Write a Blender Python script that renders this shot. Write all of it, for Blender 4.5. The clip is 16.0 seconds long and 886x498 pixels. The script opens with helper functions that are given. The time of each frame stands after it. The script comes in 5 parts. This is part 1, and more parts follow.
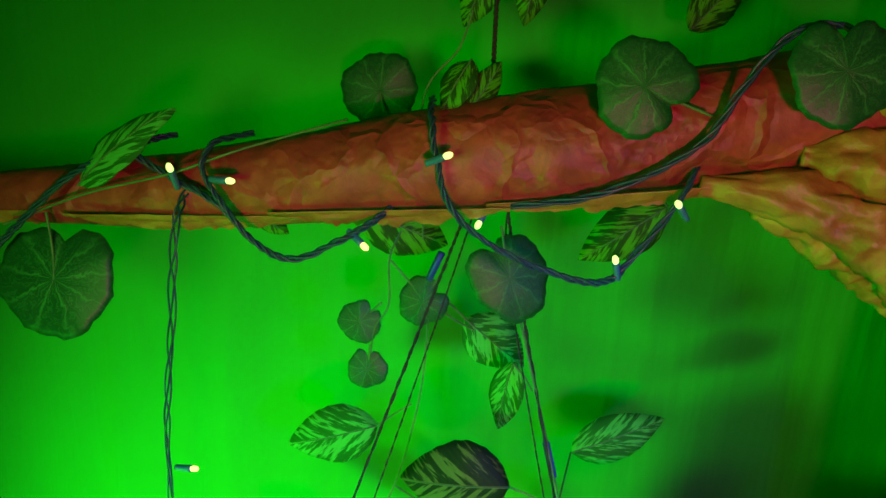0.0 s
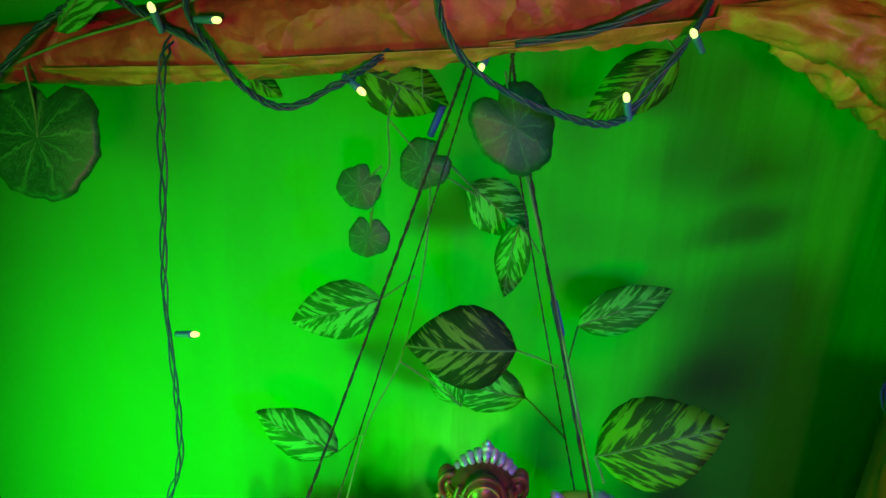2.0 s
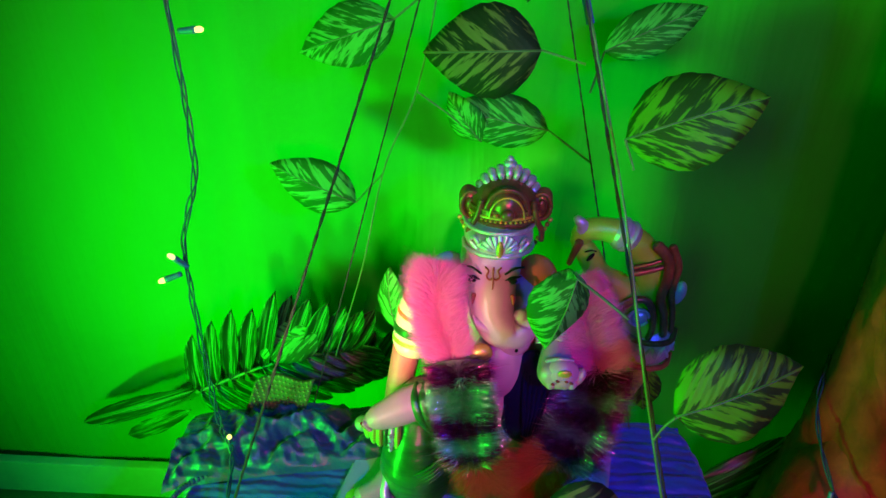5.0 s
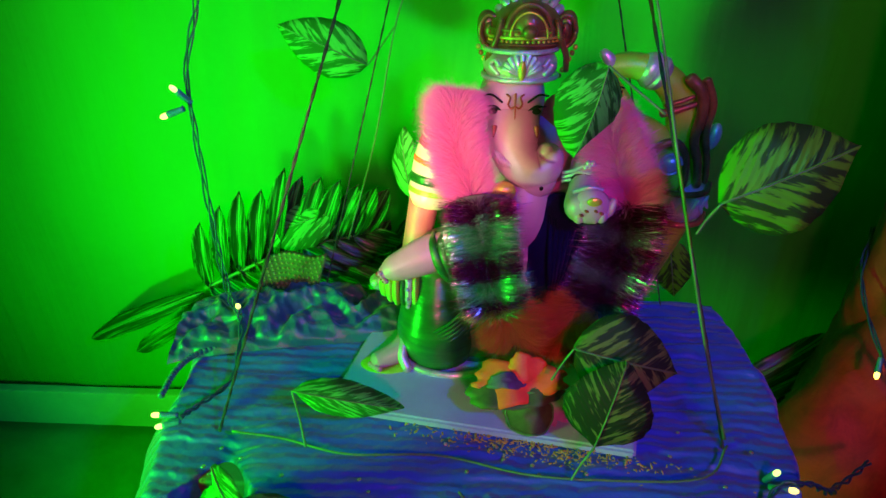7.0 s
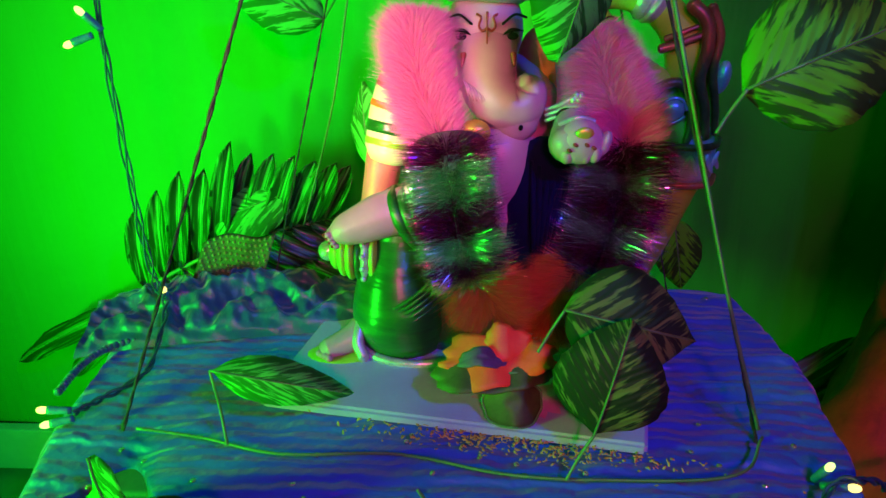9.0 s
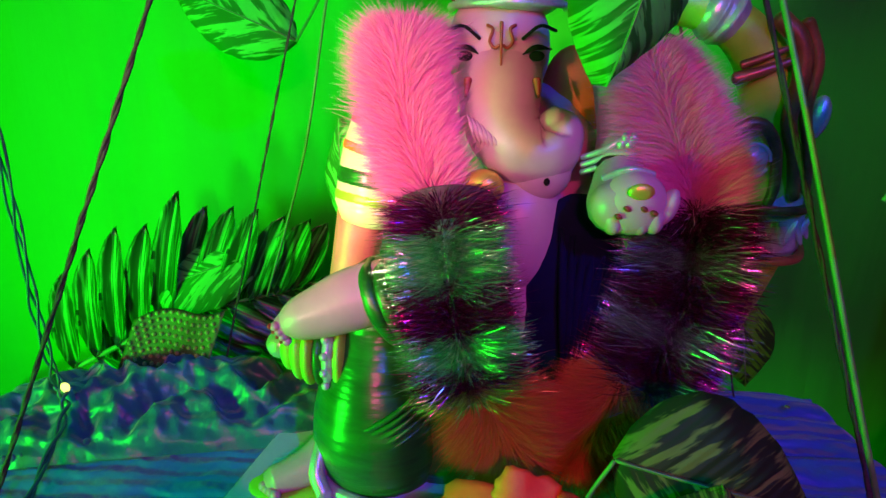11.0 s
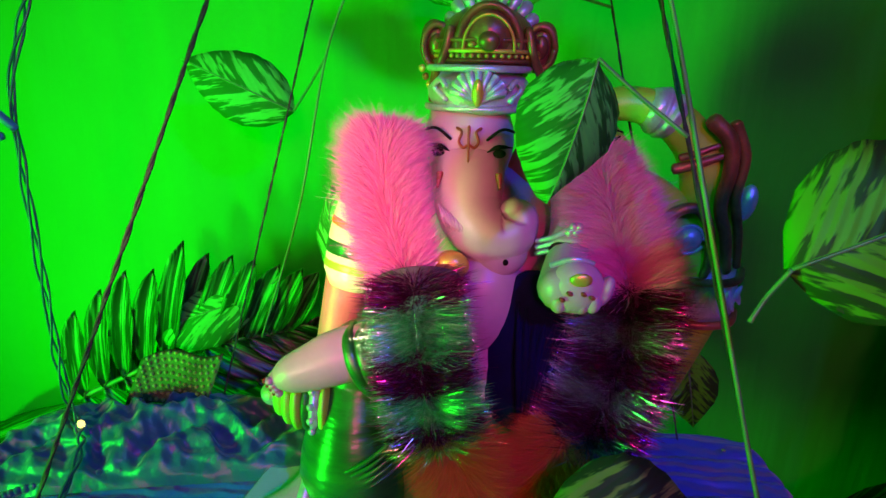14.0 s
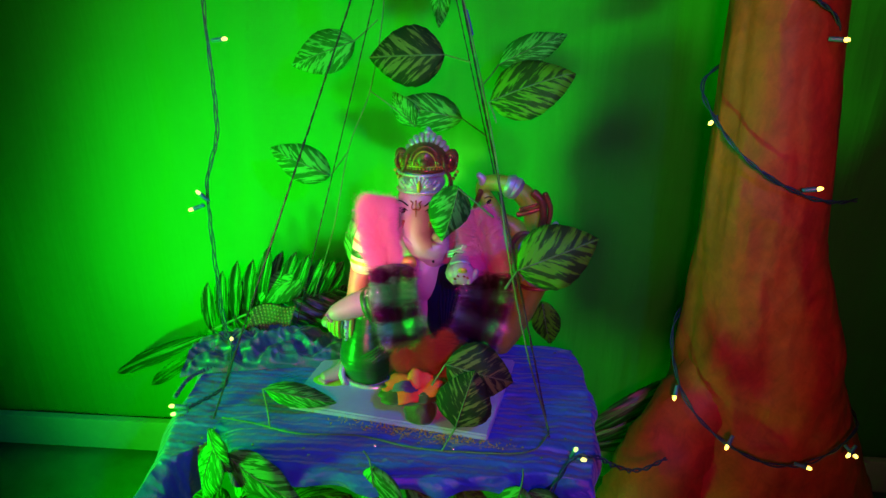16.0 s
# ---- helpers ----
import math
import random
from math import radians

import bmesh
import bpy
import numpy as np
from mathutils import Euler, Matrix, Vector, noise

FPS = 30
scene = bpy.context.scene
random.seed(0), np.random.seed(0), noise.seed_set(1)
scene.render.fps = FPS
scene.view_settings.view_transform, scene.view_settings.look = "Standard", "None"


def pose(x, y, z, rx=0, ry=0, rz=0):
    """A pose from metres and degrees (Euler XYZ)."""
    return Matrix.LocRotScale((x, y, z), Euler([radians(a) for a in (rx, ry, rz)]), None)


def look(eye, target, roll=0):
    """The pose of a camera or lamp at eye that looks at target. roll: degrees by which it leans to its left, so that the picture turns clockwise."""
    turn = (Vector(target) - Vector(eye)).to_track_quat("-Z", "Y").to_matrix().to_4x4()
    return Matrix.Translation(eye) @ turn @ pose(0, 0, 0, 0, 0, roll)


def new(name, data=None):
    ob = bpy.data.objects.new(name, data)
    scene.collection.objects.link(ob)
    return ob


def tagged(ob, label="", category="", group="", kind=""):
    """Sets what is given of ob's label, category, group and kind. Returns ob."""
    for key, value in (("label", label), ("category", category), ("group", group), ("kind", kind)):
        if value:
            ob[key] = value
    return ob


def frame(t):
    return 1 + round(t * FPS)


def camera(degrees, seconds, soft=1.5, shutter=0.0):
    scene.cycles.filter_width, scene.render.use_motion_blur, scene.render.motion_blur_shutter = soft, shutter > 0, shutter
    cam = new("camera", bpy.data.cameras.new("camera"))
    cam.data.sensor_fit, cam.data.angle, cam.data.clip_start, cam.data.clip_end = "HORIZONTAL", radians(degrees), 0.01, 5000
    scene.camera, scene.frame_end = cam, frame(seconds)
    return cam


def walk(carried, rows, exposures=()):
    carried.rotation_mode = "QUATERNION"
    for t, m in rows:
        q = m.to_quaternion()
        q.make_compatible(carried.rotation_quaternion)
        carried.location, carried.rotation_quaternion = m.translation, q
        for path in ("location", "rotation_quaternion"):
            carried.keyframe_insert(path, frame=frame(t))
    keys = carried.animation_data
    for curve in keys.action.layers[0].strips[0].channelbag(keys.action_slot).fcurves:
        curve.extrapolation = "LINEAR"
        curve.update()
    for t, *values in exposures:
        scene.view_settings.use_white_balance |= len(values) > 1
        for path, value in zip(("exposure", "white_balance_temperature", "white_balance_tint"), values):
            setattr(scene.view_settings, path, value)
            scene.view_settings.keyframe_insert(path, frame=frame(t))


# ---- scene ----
cam = camera(66.0, 16.0)
PATH = [
    (0, (-0.016, -0.123, 0.908), (-0.075, 1.784, 0.307), 3.5),
    (0.5, (-0.016, -0.124, 0.895), (-0.071, 1.77, 0.254), 3.3),
    (1, (-0.011, -0.125, 0.875), (-0.064, 1.756, 0.199), 2.9),
    (1.5, (-0.012, -0.126, 0.849), (-0.058, 1.745, 0.145), 2.6),
    (2, (-0.014, -0.127, 0.827), (-0.064, 1.726, 0.076), 2.4),
    (2.5, (-0.014, -0.124, 0.804), (-0.066, 1.702, -0.01), 2.2),
    (3, (-0.015, -0.122, 0.786), (-0.072, 1.678, -0.085), 2.0),
    (3.5, (-0.012, -0.125, 0.764), (-0.074, 1.634, -0.186), 1.5),
    (4, (-0.016, -0.136, 0.728), (-0.071, 1.586, -0.288), 1.6),
    (4.5, (-0.013, -0.152, 0.699), (-0.081, 1.549, -0.35), 0.9),
    (5, (-0.017, -0.172, 0.671), (-0.081, 1.526, -0.383), 1.0),
    (5.2, (-0.017, -0.181, 0.656), (-0.087, 1.514, -0.404), 0.8),
    (7.3, (-0.02, -0.224, 0.492), (-0.119, 1.492, -0.531), -0.6),
    (7.5, (-0.019, -0.226, 0.477), (-0.106, 1.529, -0.477), -0.6),
    (8, (-0.009, -0.214, 0.44), (-0.097, 1.561, -0.477), -0.6),
    (8.5, (-0.001, -0.191, 0.415), (-0.092, 1.605, -0.461), -0.9),
    (8.7, (0.0, -0.182, 0.396), (-0.087, 1.619, -0.47), -0.8),
    (10.8, (0.009, -0.031, 0.348), (-0.127, 1.815, -0.41), -0.9),
    (11, (0.005, -0.018, 0.343), (-0.123, 1.837, -0.394), -0.3),
    (11.5, (0.006, 0.018, 0.341), (-0.13, 1.873, -0.392), -0.0),
    (12, (0.015, 0.049, 0.336), (-0.127, 1.906, -0.393), 0.2),
    (12.5, (0.02, 0.079, 0.328), (-0.125, 1.935, -0.401), 0.4),
    (13, (0.02, 0.067, 0.336), (-0.125, 1.923, -0.395), 0.7),
    (13.5, (0.02, 0.025, 0.364), (-0.111, 1.882, -0.366), 0.8),
    (14, (0.021, -0.058, 0.403), (-0.091, 1.803, -0.321), 1.1),
    (14.5, (0.03, -0.157, 0.472), (-0.067, 1.697, -0.272), 0.9),
    (15, (0.044, -0.279, 0.52), (-0.006, 1.571, -0.237), 1.6),
    (15.5, (0.059, -0.385, 0.557), (0.001, 1.436, -0.268), 1.8),
    (16, (0.104, -0.511, 0.647), (-0.012, 1.307, -0.179), 0.7),
]
walk(cam, [(t, look(eye, target, roll)) for t, eye, target, roll in PATH])

# ---- light ----
world = bpy.data.worlds.new("room_dark")
scene.world = world
world.use_nodes = True
world.node_tree.nodes["Background"].inputs[0].default_value = (0.01, 0.10, 0.02, 1)
world.node_tree.nodes["Background"].inputs[1].default_value = 0.15


def spot(name, eye, target, color, watts, degrees, blend, size):
    data = bpy.data.lights.new(name, "SPOT")
    data.color, data.energy, data.spot_size, data.spot_blend, data.shadow_soft_size = color, watts, radians(degrees), blend, size
    ob = new(name, data)
    ob.matrix_world = look(eye, target)
    return ob


spot("green_flood_lamp", (-0.68, -0.10, 0.19), (0.08, 0.60, 0.14), (0.01, 1.0, 0.015), 38.0, 104, 0.9, 0.06)
spot("green_floor_lamp", (-0.60, 0.0, -0.01), (-0.25, 0.62, -0.08), (0.01, 1.0, 0.015), 16.0, 125, 0.9, 0.02)
spot("green_ceiling_lamp", (-0.30, -0.50, 0.84), (-0.06, 0.60, 0.70), (0.01, 1.0, 0.015), 13.5, 80, 1.0, 0.12)
spot("red_lamp", (0.12, -0.85, 0.75), (0.16, 0.40, 0.46), (1.0, 0.06, 0.32), 32.0, 74, 0.8, 0.06)
# added narrow fill without a known source; brightens the statue's left side
spot("pink_fill_spot", (-0.42, -0.42, 0.42), (-0.078, 0.36, 0.258), (1.0, 0.54, 0.44), 74.0, 15, 0.9, 0.03)
spot("blue_lamp", (0.42, -0.50, 0.90), (0.06, 0.33, 0.34), (0.05, 0.06, 1.0), 30.0, 60, 1.0, 0.03)


# ---- materials ----
def mat(name, rough=0.6, metal=0.0):
    m = bpy.data.materials.new(name)
    m.use_nodes = True
    b = m.node_tree.nodes["Principled BSDF"]
    b.inputs["Roughness"].default_value, b.inputs["Metallic"].default_value = rough, metal
    if rough >= 0.9:
        b.inputs["Specular IOR Level"].default_value = 0.15
    return m, m.node_tree, b


def node(t, kind, **kw):
    n = t.nodes.new(kind)
    for k, v in kw.items():
        n.inputs[k].default_value = v
    return n


def math_node(t, op, a, b=None):
    n = t.nodes.new("ShaderNodeMath")
    n.operation = op
    for i, v in enumerate((a, b)):
        if v is None:
            continue
        if isinstance(v, (int, float)):
            n.inputs[i].default_value = v
        else:
            t.links.new(v, n.inputs[i])
    return n.outputs[0]


def ramp(t, fac, stops):
    n = t.nodes.new("ShaderNodeValToRGB")
    e = n.color_ramp.elements
    while len(e) < len(stops):
        e.new(0.5)
    for el, (p, c) in zip(e, stops):
        el.position, el.color = p, (*c, 1)
    t.links.new(fac, n.inputs[0])
    return n.outputs[0]


def coords(t, kind="Object"):
    return t.nodes.new("ShaderNodeTexCoord").outputs[kind]


def noise_tex(t, vec, scale, detail=5, rough=0.6, dist=0.0, stretch=None):
    if stretch:
        mp = t.nodes.new("ShaderNodeMapping")
        mp.inputs["Scale"].default_value = stretch
        t.links.new(vec, mp.inputs[0])
        vec = mp.outputs[0]
    n = node(t, "ShaderNodeTexNoise", Scale=scale, Detail=detail, Roughness=rough, Distortion=dist)
    t.links.new(vec, n.inputs["Vector"])
    return n.outputs["Fac"]


def bump(t, b, height, strength=0.3, distance=0.002):
    n = node(t, "ShaderNodeBump", Strength=strength, Distance=distance)
    t.links.new(height, n.inputs["Height"])
    t.links.new(n.outputs[0], b.inputs["Normal"])


def blotchy(name, c1, c2, scale=30.0, rough=0.6, metal=0.0, bscale=300.0, bstr=0.2, bdist=0.001, dist=0.4, stretch=None):
    m, t, b = mat(name, rough, metal)
    v = coords(t)
    f = noise_tex(t, v, scale, 6, 0.65, dist, stretch)
    t.links.new(ramp(t, f, [(0.35, c1), (0.68, c2)]), b.inputs["Base Color"])
    bump(t, b, noise_tex(t, v, bscale, 4, 0.6, 0, stretch), bstr, bdist)
    return m


def glow(name, color, strength):
    m, t, b = mat(name, 0.3)
    b.inputs["Base Color"].default_value = (*color, 1)
    b.inputs["Emission Color"].default_value = (*color, 1)
    b.inputs["Emission Strength"].default_value = strength
    return m


def thin(m, t, b, share, color_socket):
    """Lets part of the light through a thin fibre or leaf."""
    tr = t.nodes.new("ShaderNodeBsdfTranslucent")
    mx = t.nodes.new("ShaderNodeMixShader")
    mx.inputs[0].default_value = share
    t.links.new(color_socket, tr.inputs[0])
    t.links.new(b.outputs[0], mx.inputs[1])
    t.links.new(tr.outputs[0], mx.inputs[2])
    t.links.new(mx.outputs[0], t.nodes["Material Output"].inputs[0])


def wall_material():
    m, t, b = mat("green_cloth", 0.85)
    v = coords(t)
    f = noise_tex(t, v, 3.0, 5, 0.6, 0.5)
    t.links.new(ramp(t, f, [(0.3, (0.005, 0.38, 0.005)), (0.7, (0.007, 0.46, 0.007))]), b.inputs["Base Color"])
    a = noise_tex(t, v, 7.0, 3, 0.5, 0.3, (3.0, 1.0, 0.35))
    c = noise_tex(t, v, 900.0, 2, 0.5)
    h = math_node(t, "ADD", a, math_node(t, "MULTIPLY", c, 0.03))
    bump(t, b, h, 0.35, 0.02)
    return m


def paper_material(name, stretch, edge_scale, depth, rough=0.40, gilt=1.0):
    m, t, b = mat(name, rough)
    mp = t.nodes.new("ShaderNodeMapping")
    mp.inputs["Scale"].default_value = stretch
    t.links.new(coords(t), mp.inputs[0])
    v = mp.outputs[0]
    big = noise_tex(t, v, 9.0, 6, 0.7, 1.2)
    col = ramp(t, big, [(0.25, (0.22, 0.030, 0.010 + 0.020 * gilt)), (0.45, (0.38, 0.056, 0.014 + 0.026 * gilt)), (0.65, (0.48, 0.060 + 0.040 * gilt, 0.014 + 0.026 * gilt)), (0.84, (0.42, 0.06 + 0.12 * gilt, 0.012 + 0.023 * gilt))])
    fine = noise_tex(t, v, 40.0, 6, 0.7, 0.6, (1.0, 1.0, 0.8))
    mx = t.nodes.new("ShaderNodeMix")
    mx.data_type, mx.blend_type = "RGBA", "MULTIPLY"
    mx.inputs["Factor"].default_value = 0.75
    t.links.new(col, mx.inputs["A"])
    t.links.new(ramp(t, fine, [(0.25, (0.30, 0.26, 0.25)), (0.6, (1, 1, 1))]), mx.inputs["B"])
    t.links.new(mx.outputs["Result"], b.inputs["Base Color"])
    warp = t.nodes.new("ShaderNodeVectorMath")
    warp.operation = "MULTIPLY_ADD"
    wn = node(t, "ShaderNodeTexNoise", Scale=22.0, Detail=3.0)
    t.links.new(v, wn.inputs["Vector"])
    t.links.new(wn.outputs["Color"], warp.inputs[0])
    warp.inputs[1].default_value = (0.05, 0.05, 0.05)
    t.links.new(v, warp.inputs[2])
    heights = []
    for sc in (9.0, 30.0):
        vo = node(t, "ShaderNodeTexVoronoi", Scale=sc)
        t.links.new(warp.outputs[0], vo.inputs["Vector"])
        heights.append(vo.outputs["Distance"])
    ed = node(t, "ShaderNodeTexVoronoi", Scale=edge_scale)
    ed.feature = "DISTANCE_TO_EDGE"
    t.links.new(warp.outputs[0], ed.inputs["Vector"])
    ridge = math_node(t, "MINIMUM", math_node(t, "MULTIPLY", ed.outputs["Distance"], 5.0), 0.5)
    h = math_node(t, "ADD", heights[0], math_node(t, "MULTIPLY", heights[1], 0.25))
    h = math_node(t, "SUBTRACT", h, math_node(t, "MULTIPLY", ridge, 0.7))
    bump(t, b, math_node(t, "ADD", h, math_node(t, "MULTIPLY", fine, 0.20)), 1.0, depth)
    return m


def striped_leaf(name, dark, light, edge=0.5):
    m, t, b = mat(name, 0.50)
    b.inputs["Specular IOR Level"].default_value = 0.16
    sep = t.nodes.new("ShaderNodeSeparateXYZ")
    uv = coords(t, "UV")
    t.links.new(uv, sep.inputs[0])
    av = math_node(t, "ABSOLUTE", math_node(t, "SUBTRACT", sep.outputs[1], 0.5))
    half = math_node(t, "SIGN", math_node(t, "SUBTRACT", sep.outputs[1], 0.5))
    ph = math_node(t, "SUBTRACT", math_node(t, "MULTIPLY", sep.outputs[0], 16.0), math_node(t, "MULTIPLY", av, 15.0))
    oi = t.nodes.new("ShaderNodeObjectInfo").outputs["Random"]
    cmb = t.nodes.new("ShaderNodeCombineXYZ")
    t.links.new(ph, cmb.inputs[0])
    t.links.new(math_node(t, "MULTIPLY", av, 4.5), cmb.inputs[1])
    t.links.new(math_node(t, "ADD", math_node(t, "MULTIPLY", half, 7.0), math_node(t, "MULTIPLY", oi, 40.0)), cmb.inputs[2])
    streak = noise_tex(t, cmb.outputs[0], 0.75, 2, 0.5, 0.25)
    fine = noise_tex(t, cmb.outputs[0], 2.6, 2, 0.5, 0.1)
    band = math_node(t, "SUBTRACT", 0.16, math_node(t, "ABSOLUTE", math_node(t, "SUBTRACT", av, 0.17)))
    s = math_node(t, "ADD", math_node(t, "MULTIPLY", math_node(t, "SUBTRACT", streak, 0.5), 3.6), math_node(t, "MULTIPLY", math_node(t, "SUBTRACT", fine, 0.5), 1.3))
    s = math_node(t, "ADD", math_node(t, "ADD", s, math_node(t, "MULTIPLY", band, 1.6)), 0.40)
    rib = math_node(t, "LESS_THAN", av, 0.012)
    s = math_node(t, "MAXIMUM", s, math_node(t, "MULTIPLY", rib, 0.75))
    col = ramp(t, s, [(edge - 0.12, dark), (edge + 0.16, light)])
    t.links.new(col, b.inputs["Base Color"])
    thin(m, t, b, 0.42, col)
    vein = math_node(t, "SINE", math_node(t, "SUBTRACT", math_node(t, "MULTIPLY", sep.outputs[0], 90.0), math_node(t, "MULTIPLY", av, 70.0)))
    bump(t, b, math_node(t, "ADD", vein, math_node(t, "MULTIPLY", rib, -4.0)), 0.25, 0.0006)
    return m


def palm_material(name, dark, light):
    """Long pale streaks that run with the leaflet, beside a pale midrib."""
    m, t, b = mat(name, 0.34)
    uv = coords(t, "UV")
    sep = t.nodes.new("ShaderNodeSeparateXYZ")
    t.links.new(uv, sep.inputs[0])
    av = math_node(t, "ABSOLUTE", math_node(t, "SUBTRACT", sep.outputs[1], 0.5))
    cmb = t.nodes.new("ShaderNodeCombineXYZ")
    t.links.new(math_node(t, "MULTIPLY", sep.outputs[0], 2.2), cmb.inputs[0])
    t.links.new(math_node(t, "MULTIPLY", sep.outputs[1], 13.0), cmb.inputs[1])
    t.links.new(math_node(t, "MULTIPLY", t.nodes.new("ShaderNodeObjectInfo").outputs["Random"], 50.0), cmb.inputs[2])
    st = noise_tex(t, cmb.outputs[0], 1.0, 3, 0.5, 0.1)
    s = math_node(t, "MAXIMUM", st, math_node(t, "MULTIPLY", math_node(t, "LESS_THAN", av, 0.035), 0.66))
    col = ramp(t, s, [(0.50, dark), (0.68, light)])
    t.links.new(col, b.inputs["Base Color"])
    thin(m, t, b, 0.35, col)
    bump(t, b, st, 0.4, 0.001)
    return m


def round_leaf_material(name, dark, light):
    m, t, b = mat(name, 0.4)
    sep = t.nodes.new("ShaderNodeSeparateXYZ")
    uv = coords(t, "UV")
    t.links.new(uv, sep.inputs[0])
    x = math_node(t, "SUBTRACT", sep.outputs[0], 0.5)
    y = math_node(t, "SUBTRACT", sep.outputs[1], 0.5)
    r = math_node(t, "SQRT", math_node(t, "ADD", math_node(t, "MULTIPLY", x, x), math_node(t, "MULTIPLY", y, y)))
    a = math_node(t, "ARCTAN2", y, x)
    nz = noise_tex(t, uv, 9.0, 4, 0.6, 1.0)
    w = math_node(t, "ADD", math_node(t, "MULTIPLY", a, 4.5), math_node(t, "MULTIPLY", nz, 2.2))
    vein = math_node(t, "POWER", math_node(t, "ABSOLUTE", math_node(t, "SINE", w)), 45.0)
    fine = math_node(t, "POWER", math_node(t, "ABSOLUTE", math_node(t, "SINE", math_node(t, "ADD", math_node(t, "MULTIPLY", a, 13.0), math_node(t, "MULTIPLY", nz, 16.0)))), 9.0)
    v = math_node(t, "MAXIMUM", vein, math_node(t, "MULTIPLY", fine, 0.45))
    v = math_node(t, "MULTIPLY", v, math_node(t, "SUBTRACT", 1.05, math_node(t, "MULTIPLY", r, 1.6)))
    v = math_node(t, "ADD", v, math_node(t, "MULTIPLY", nz, 0.35))
    col = ramp(t, v, [(0.15, dark), (0.85, light)])
    t.links.new(col, b.inputs["Base Color"])
    thin(m, t, b, 0.42, col)
    bump(t, b, v, 0.4, 0.0008)
    return m


def cloth_material(name, c1, c2, rough=0.5):
    m, t, b = mat(name, rough)
    v = coords(t)
    f = noise_tex(t, v, 14.0, 5, 0.6, 0.6, (1.0, 3.0, 1.0))
    t.links.new(ramp(t, f, [(0.3, c1), (0.7, c2)]), b.inputs["Base Color"])
    wv = node(t, "ShaderNodeTexWave", Scale=26.0, Distortion=5.0, Detail=3.0)
    wv.bands_direction = "Y"
    wv.inputs["Detail Scale"].default_value = 1.2
    t.links.new(v, wv.inputs["Vector"])
    weave = noise_tex(t, v, 700.0, 2, 0.5)
    bump(t, b, math_node(t, "ADD", wv.outputs["Fac"], math_node(t, "MULTIPLY", weave, 0.1)), 0.55, 0.004)
    b.inputs["Sheen Weight"].default_value = 0.3
    return m


def fibre_material(name, c1, c2, rough=0.5, metal=0.0):
    m, t, b = mat(name, rough, metal)
    g = t.nodes.new("ShaderNodeNewGeometry")
    col = ramp(t, g.outputs["Random Per Island"], [(0.0, c1), (1.0, c2)])
    t.links.new(col, b.inputs["Base Color"])
    thin(m, t, b, 0.30, col)
    return m


def tinsel_material(name, stops):
    m, t, b = mat(name, 0.22, 0.85)
    g = t.nodes.new("ShaderNodeNewGeometry")
    t.links.new(ramp(t, g.outputs["Random Per Island"], stops), b.inputs["Base Color"])
    return m


WALL = wall_material()
PLASTER = blotchy("room_plaster", (0.30, 0.32, 0.30), (0.38, 0.40, 0.38), 4, 0.9, 0, 200, 0.2)
CEIL = blotchy("ceiling_paint", (0.5, 0.5, 0.5), (0.58, 0.58, 0.58), 4, 0.9, 0, 200, 0.2)
SKIRT = blotchy("skirting_tile", (0.20, 0.60, 0.24), (0.26, 0.70, 0.30), 12, 0.35)
FLOOR = blotchy("floor_tile", (0.04, 0.30, 0.05), (0.06, 0.42, 0.08), 10, 0.5)
PAPER = paper_material("painted_paper", (1.0, 1.0, 1.0), 13.0, 0.0060, 0.48)
# the yellow puts the green lamplight from below into the paper's colour
TAN = blotchy("lit_yellow_paper", (0.30, 0.11, 0.02), (0.50, 0.30, 0.05), 26, 0.45, 0, 60, 0.6, 0.004)
BARK = paper_material("painted_trunk_paper", (1.0, 1.0, 0.85), 5.0, 0.0042, 0.62, 0.15)
CLOTH = cloth_material("blue_satin", (0.014, 0.070, 0.42), (0.022, 0.115, 0.58), 0.42)
TEAL = cloth_material("teal_trim_cloth", (0.008, 0.055, 0.15), (0.015, 0.095, 0.22), 0.35)
WOOD = blotchy("board_wood", (0.12, 0.07, 0.04), (0.2, 0.12, 0.06), 20, 0.6)
# white tile with the blue lamplight on it put into the base colour
TILE = blotchy("blue_lit_white_tile", (0.30, 0.36, 0.60), (0.36, 0.42, 0.68), 9, 0.3)
PRINT = blotchy("flower_print", (0.50, 0.16, 0.42), (0.70, 0.34, 0.62), 40, 0.3, stretch=(1, 1, 1))
GOLDDUST = blotchy("yellow_petal", (0.40, 0.26, 0.05), (0.60, 0.42, 0.10), 300, 0.6)
ROPE = blotchy("black_cord", (0.010, 0.010, 0.010), (0.04, 0.035, 0.03), 500, 0.8, 0, 1500, 0.6)
# dark green wire; the blue lamp's sheen is put into its colour
WIRE = blotchy("blue_lit_green_wire", (0.010, 0.045, 0.075), (0.02, 0.085, 0.13), 90, 0.35)
VINE = blotchy("plastic_vine", (0.05, 0.17, 0.04), (0.10, 0.30, 0.07), 60, 0.5)
HOLDER = blotchy("lamp_holder", (0.03, 0.16, 0.30), (0.05, 0.26, 0.38), 200, 0.3)
TAPE = blotchy("blue_tape", (0.02, 0.03, 0.30), (0.03, 0.05, 0.45), 200, 0.35)
BULB = glow("warm_led", (1.0, 0.80, 0.20), 2.0)
BULB_G = glow("pale_led", (0.62, 1.0, 0.22), 1.9)
BULB_Y = glow("yellow_led", (1.0, 0.66, 0.08), 6.0)
LEAF_A = striped_leaf("striped_leaf", (0.026, 0.13, 0.012), (0.10, 0.60, 0.015), 0.50)
LEAF_B = striped_leaf("light_striped_leaf", (0.022, 0.24, 0.020), (0.10, 0.72, 0.09), 0.5)
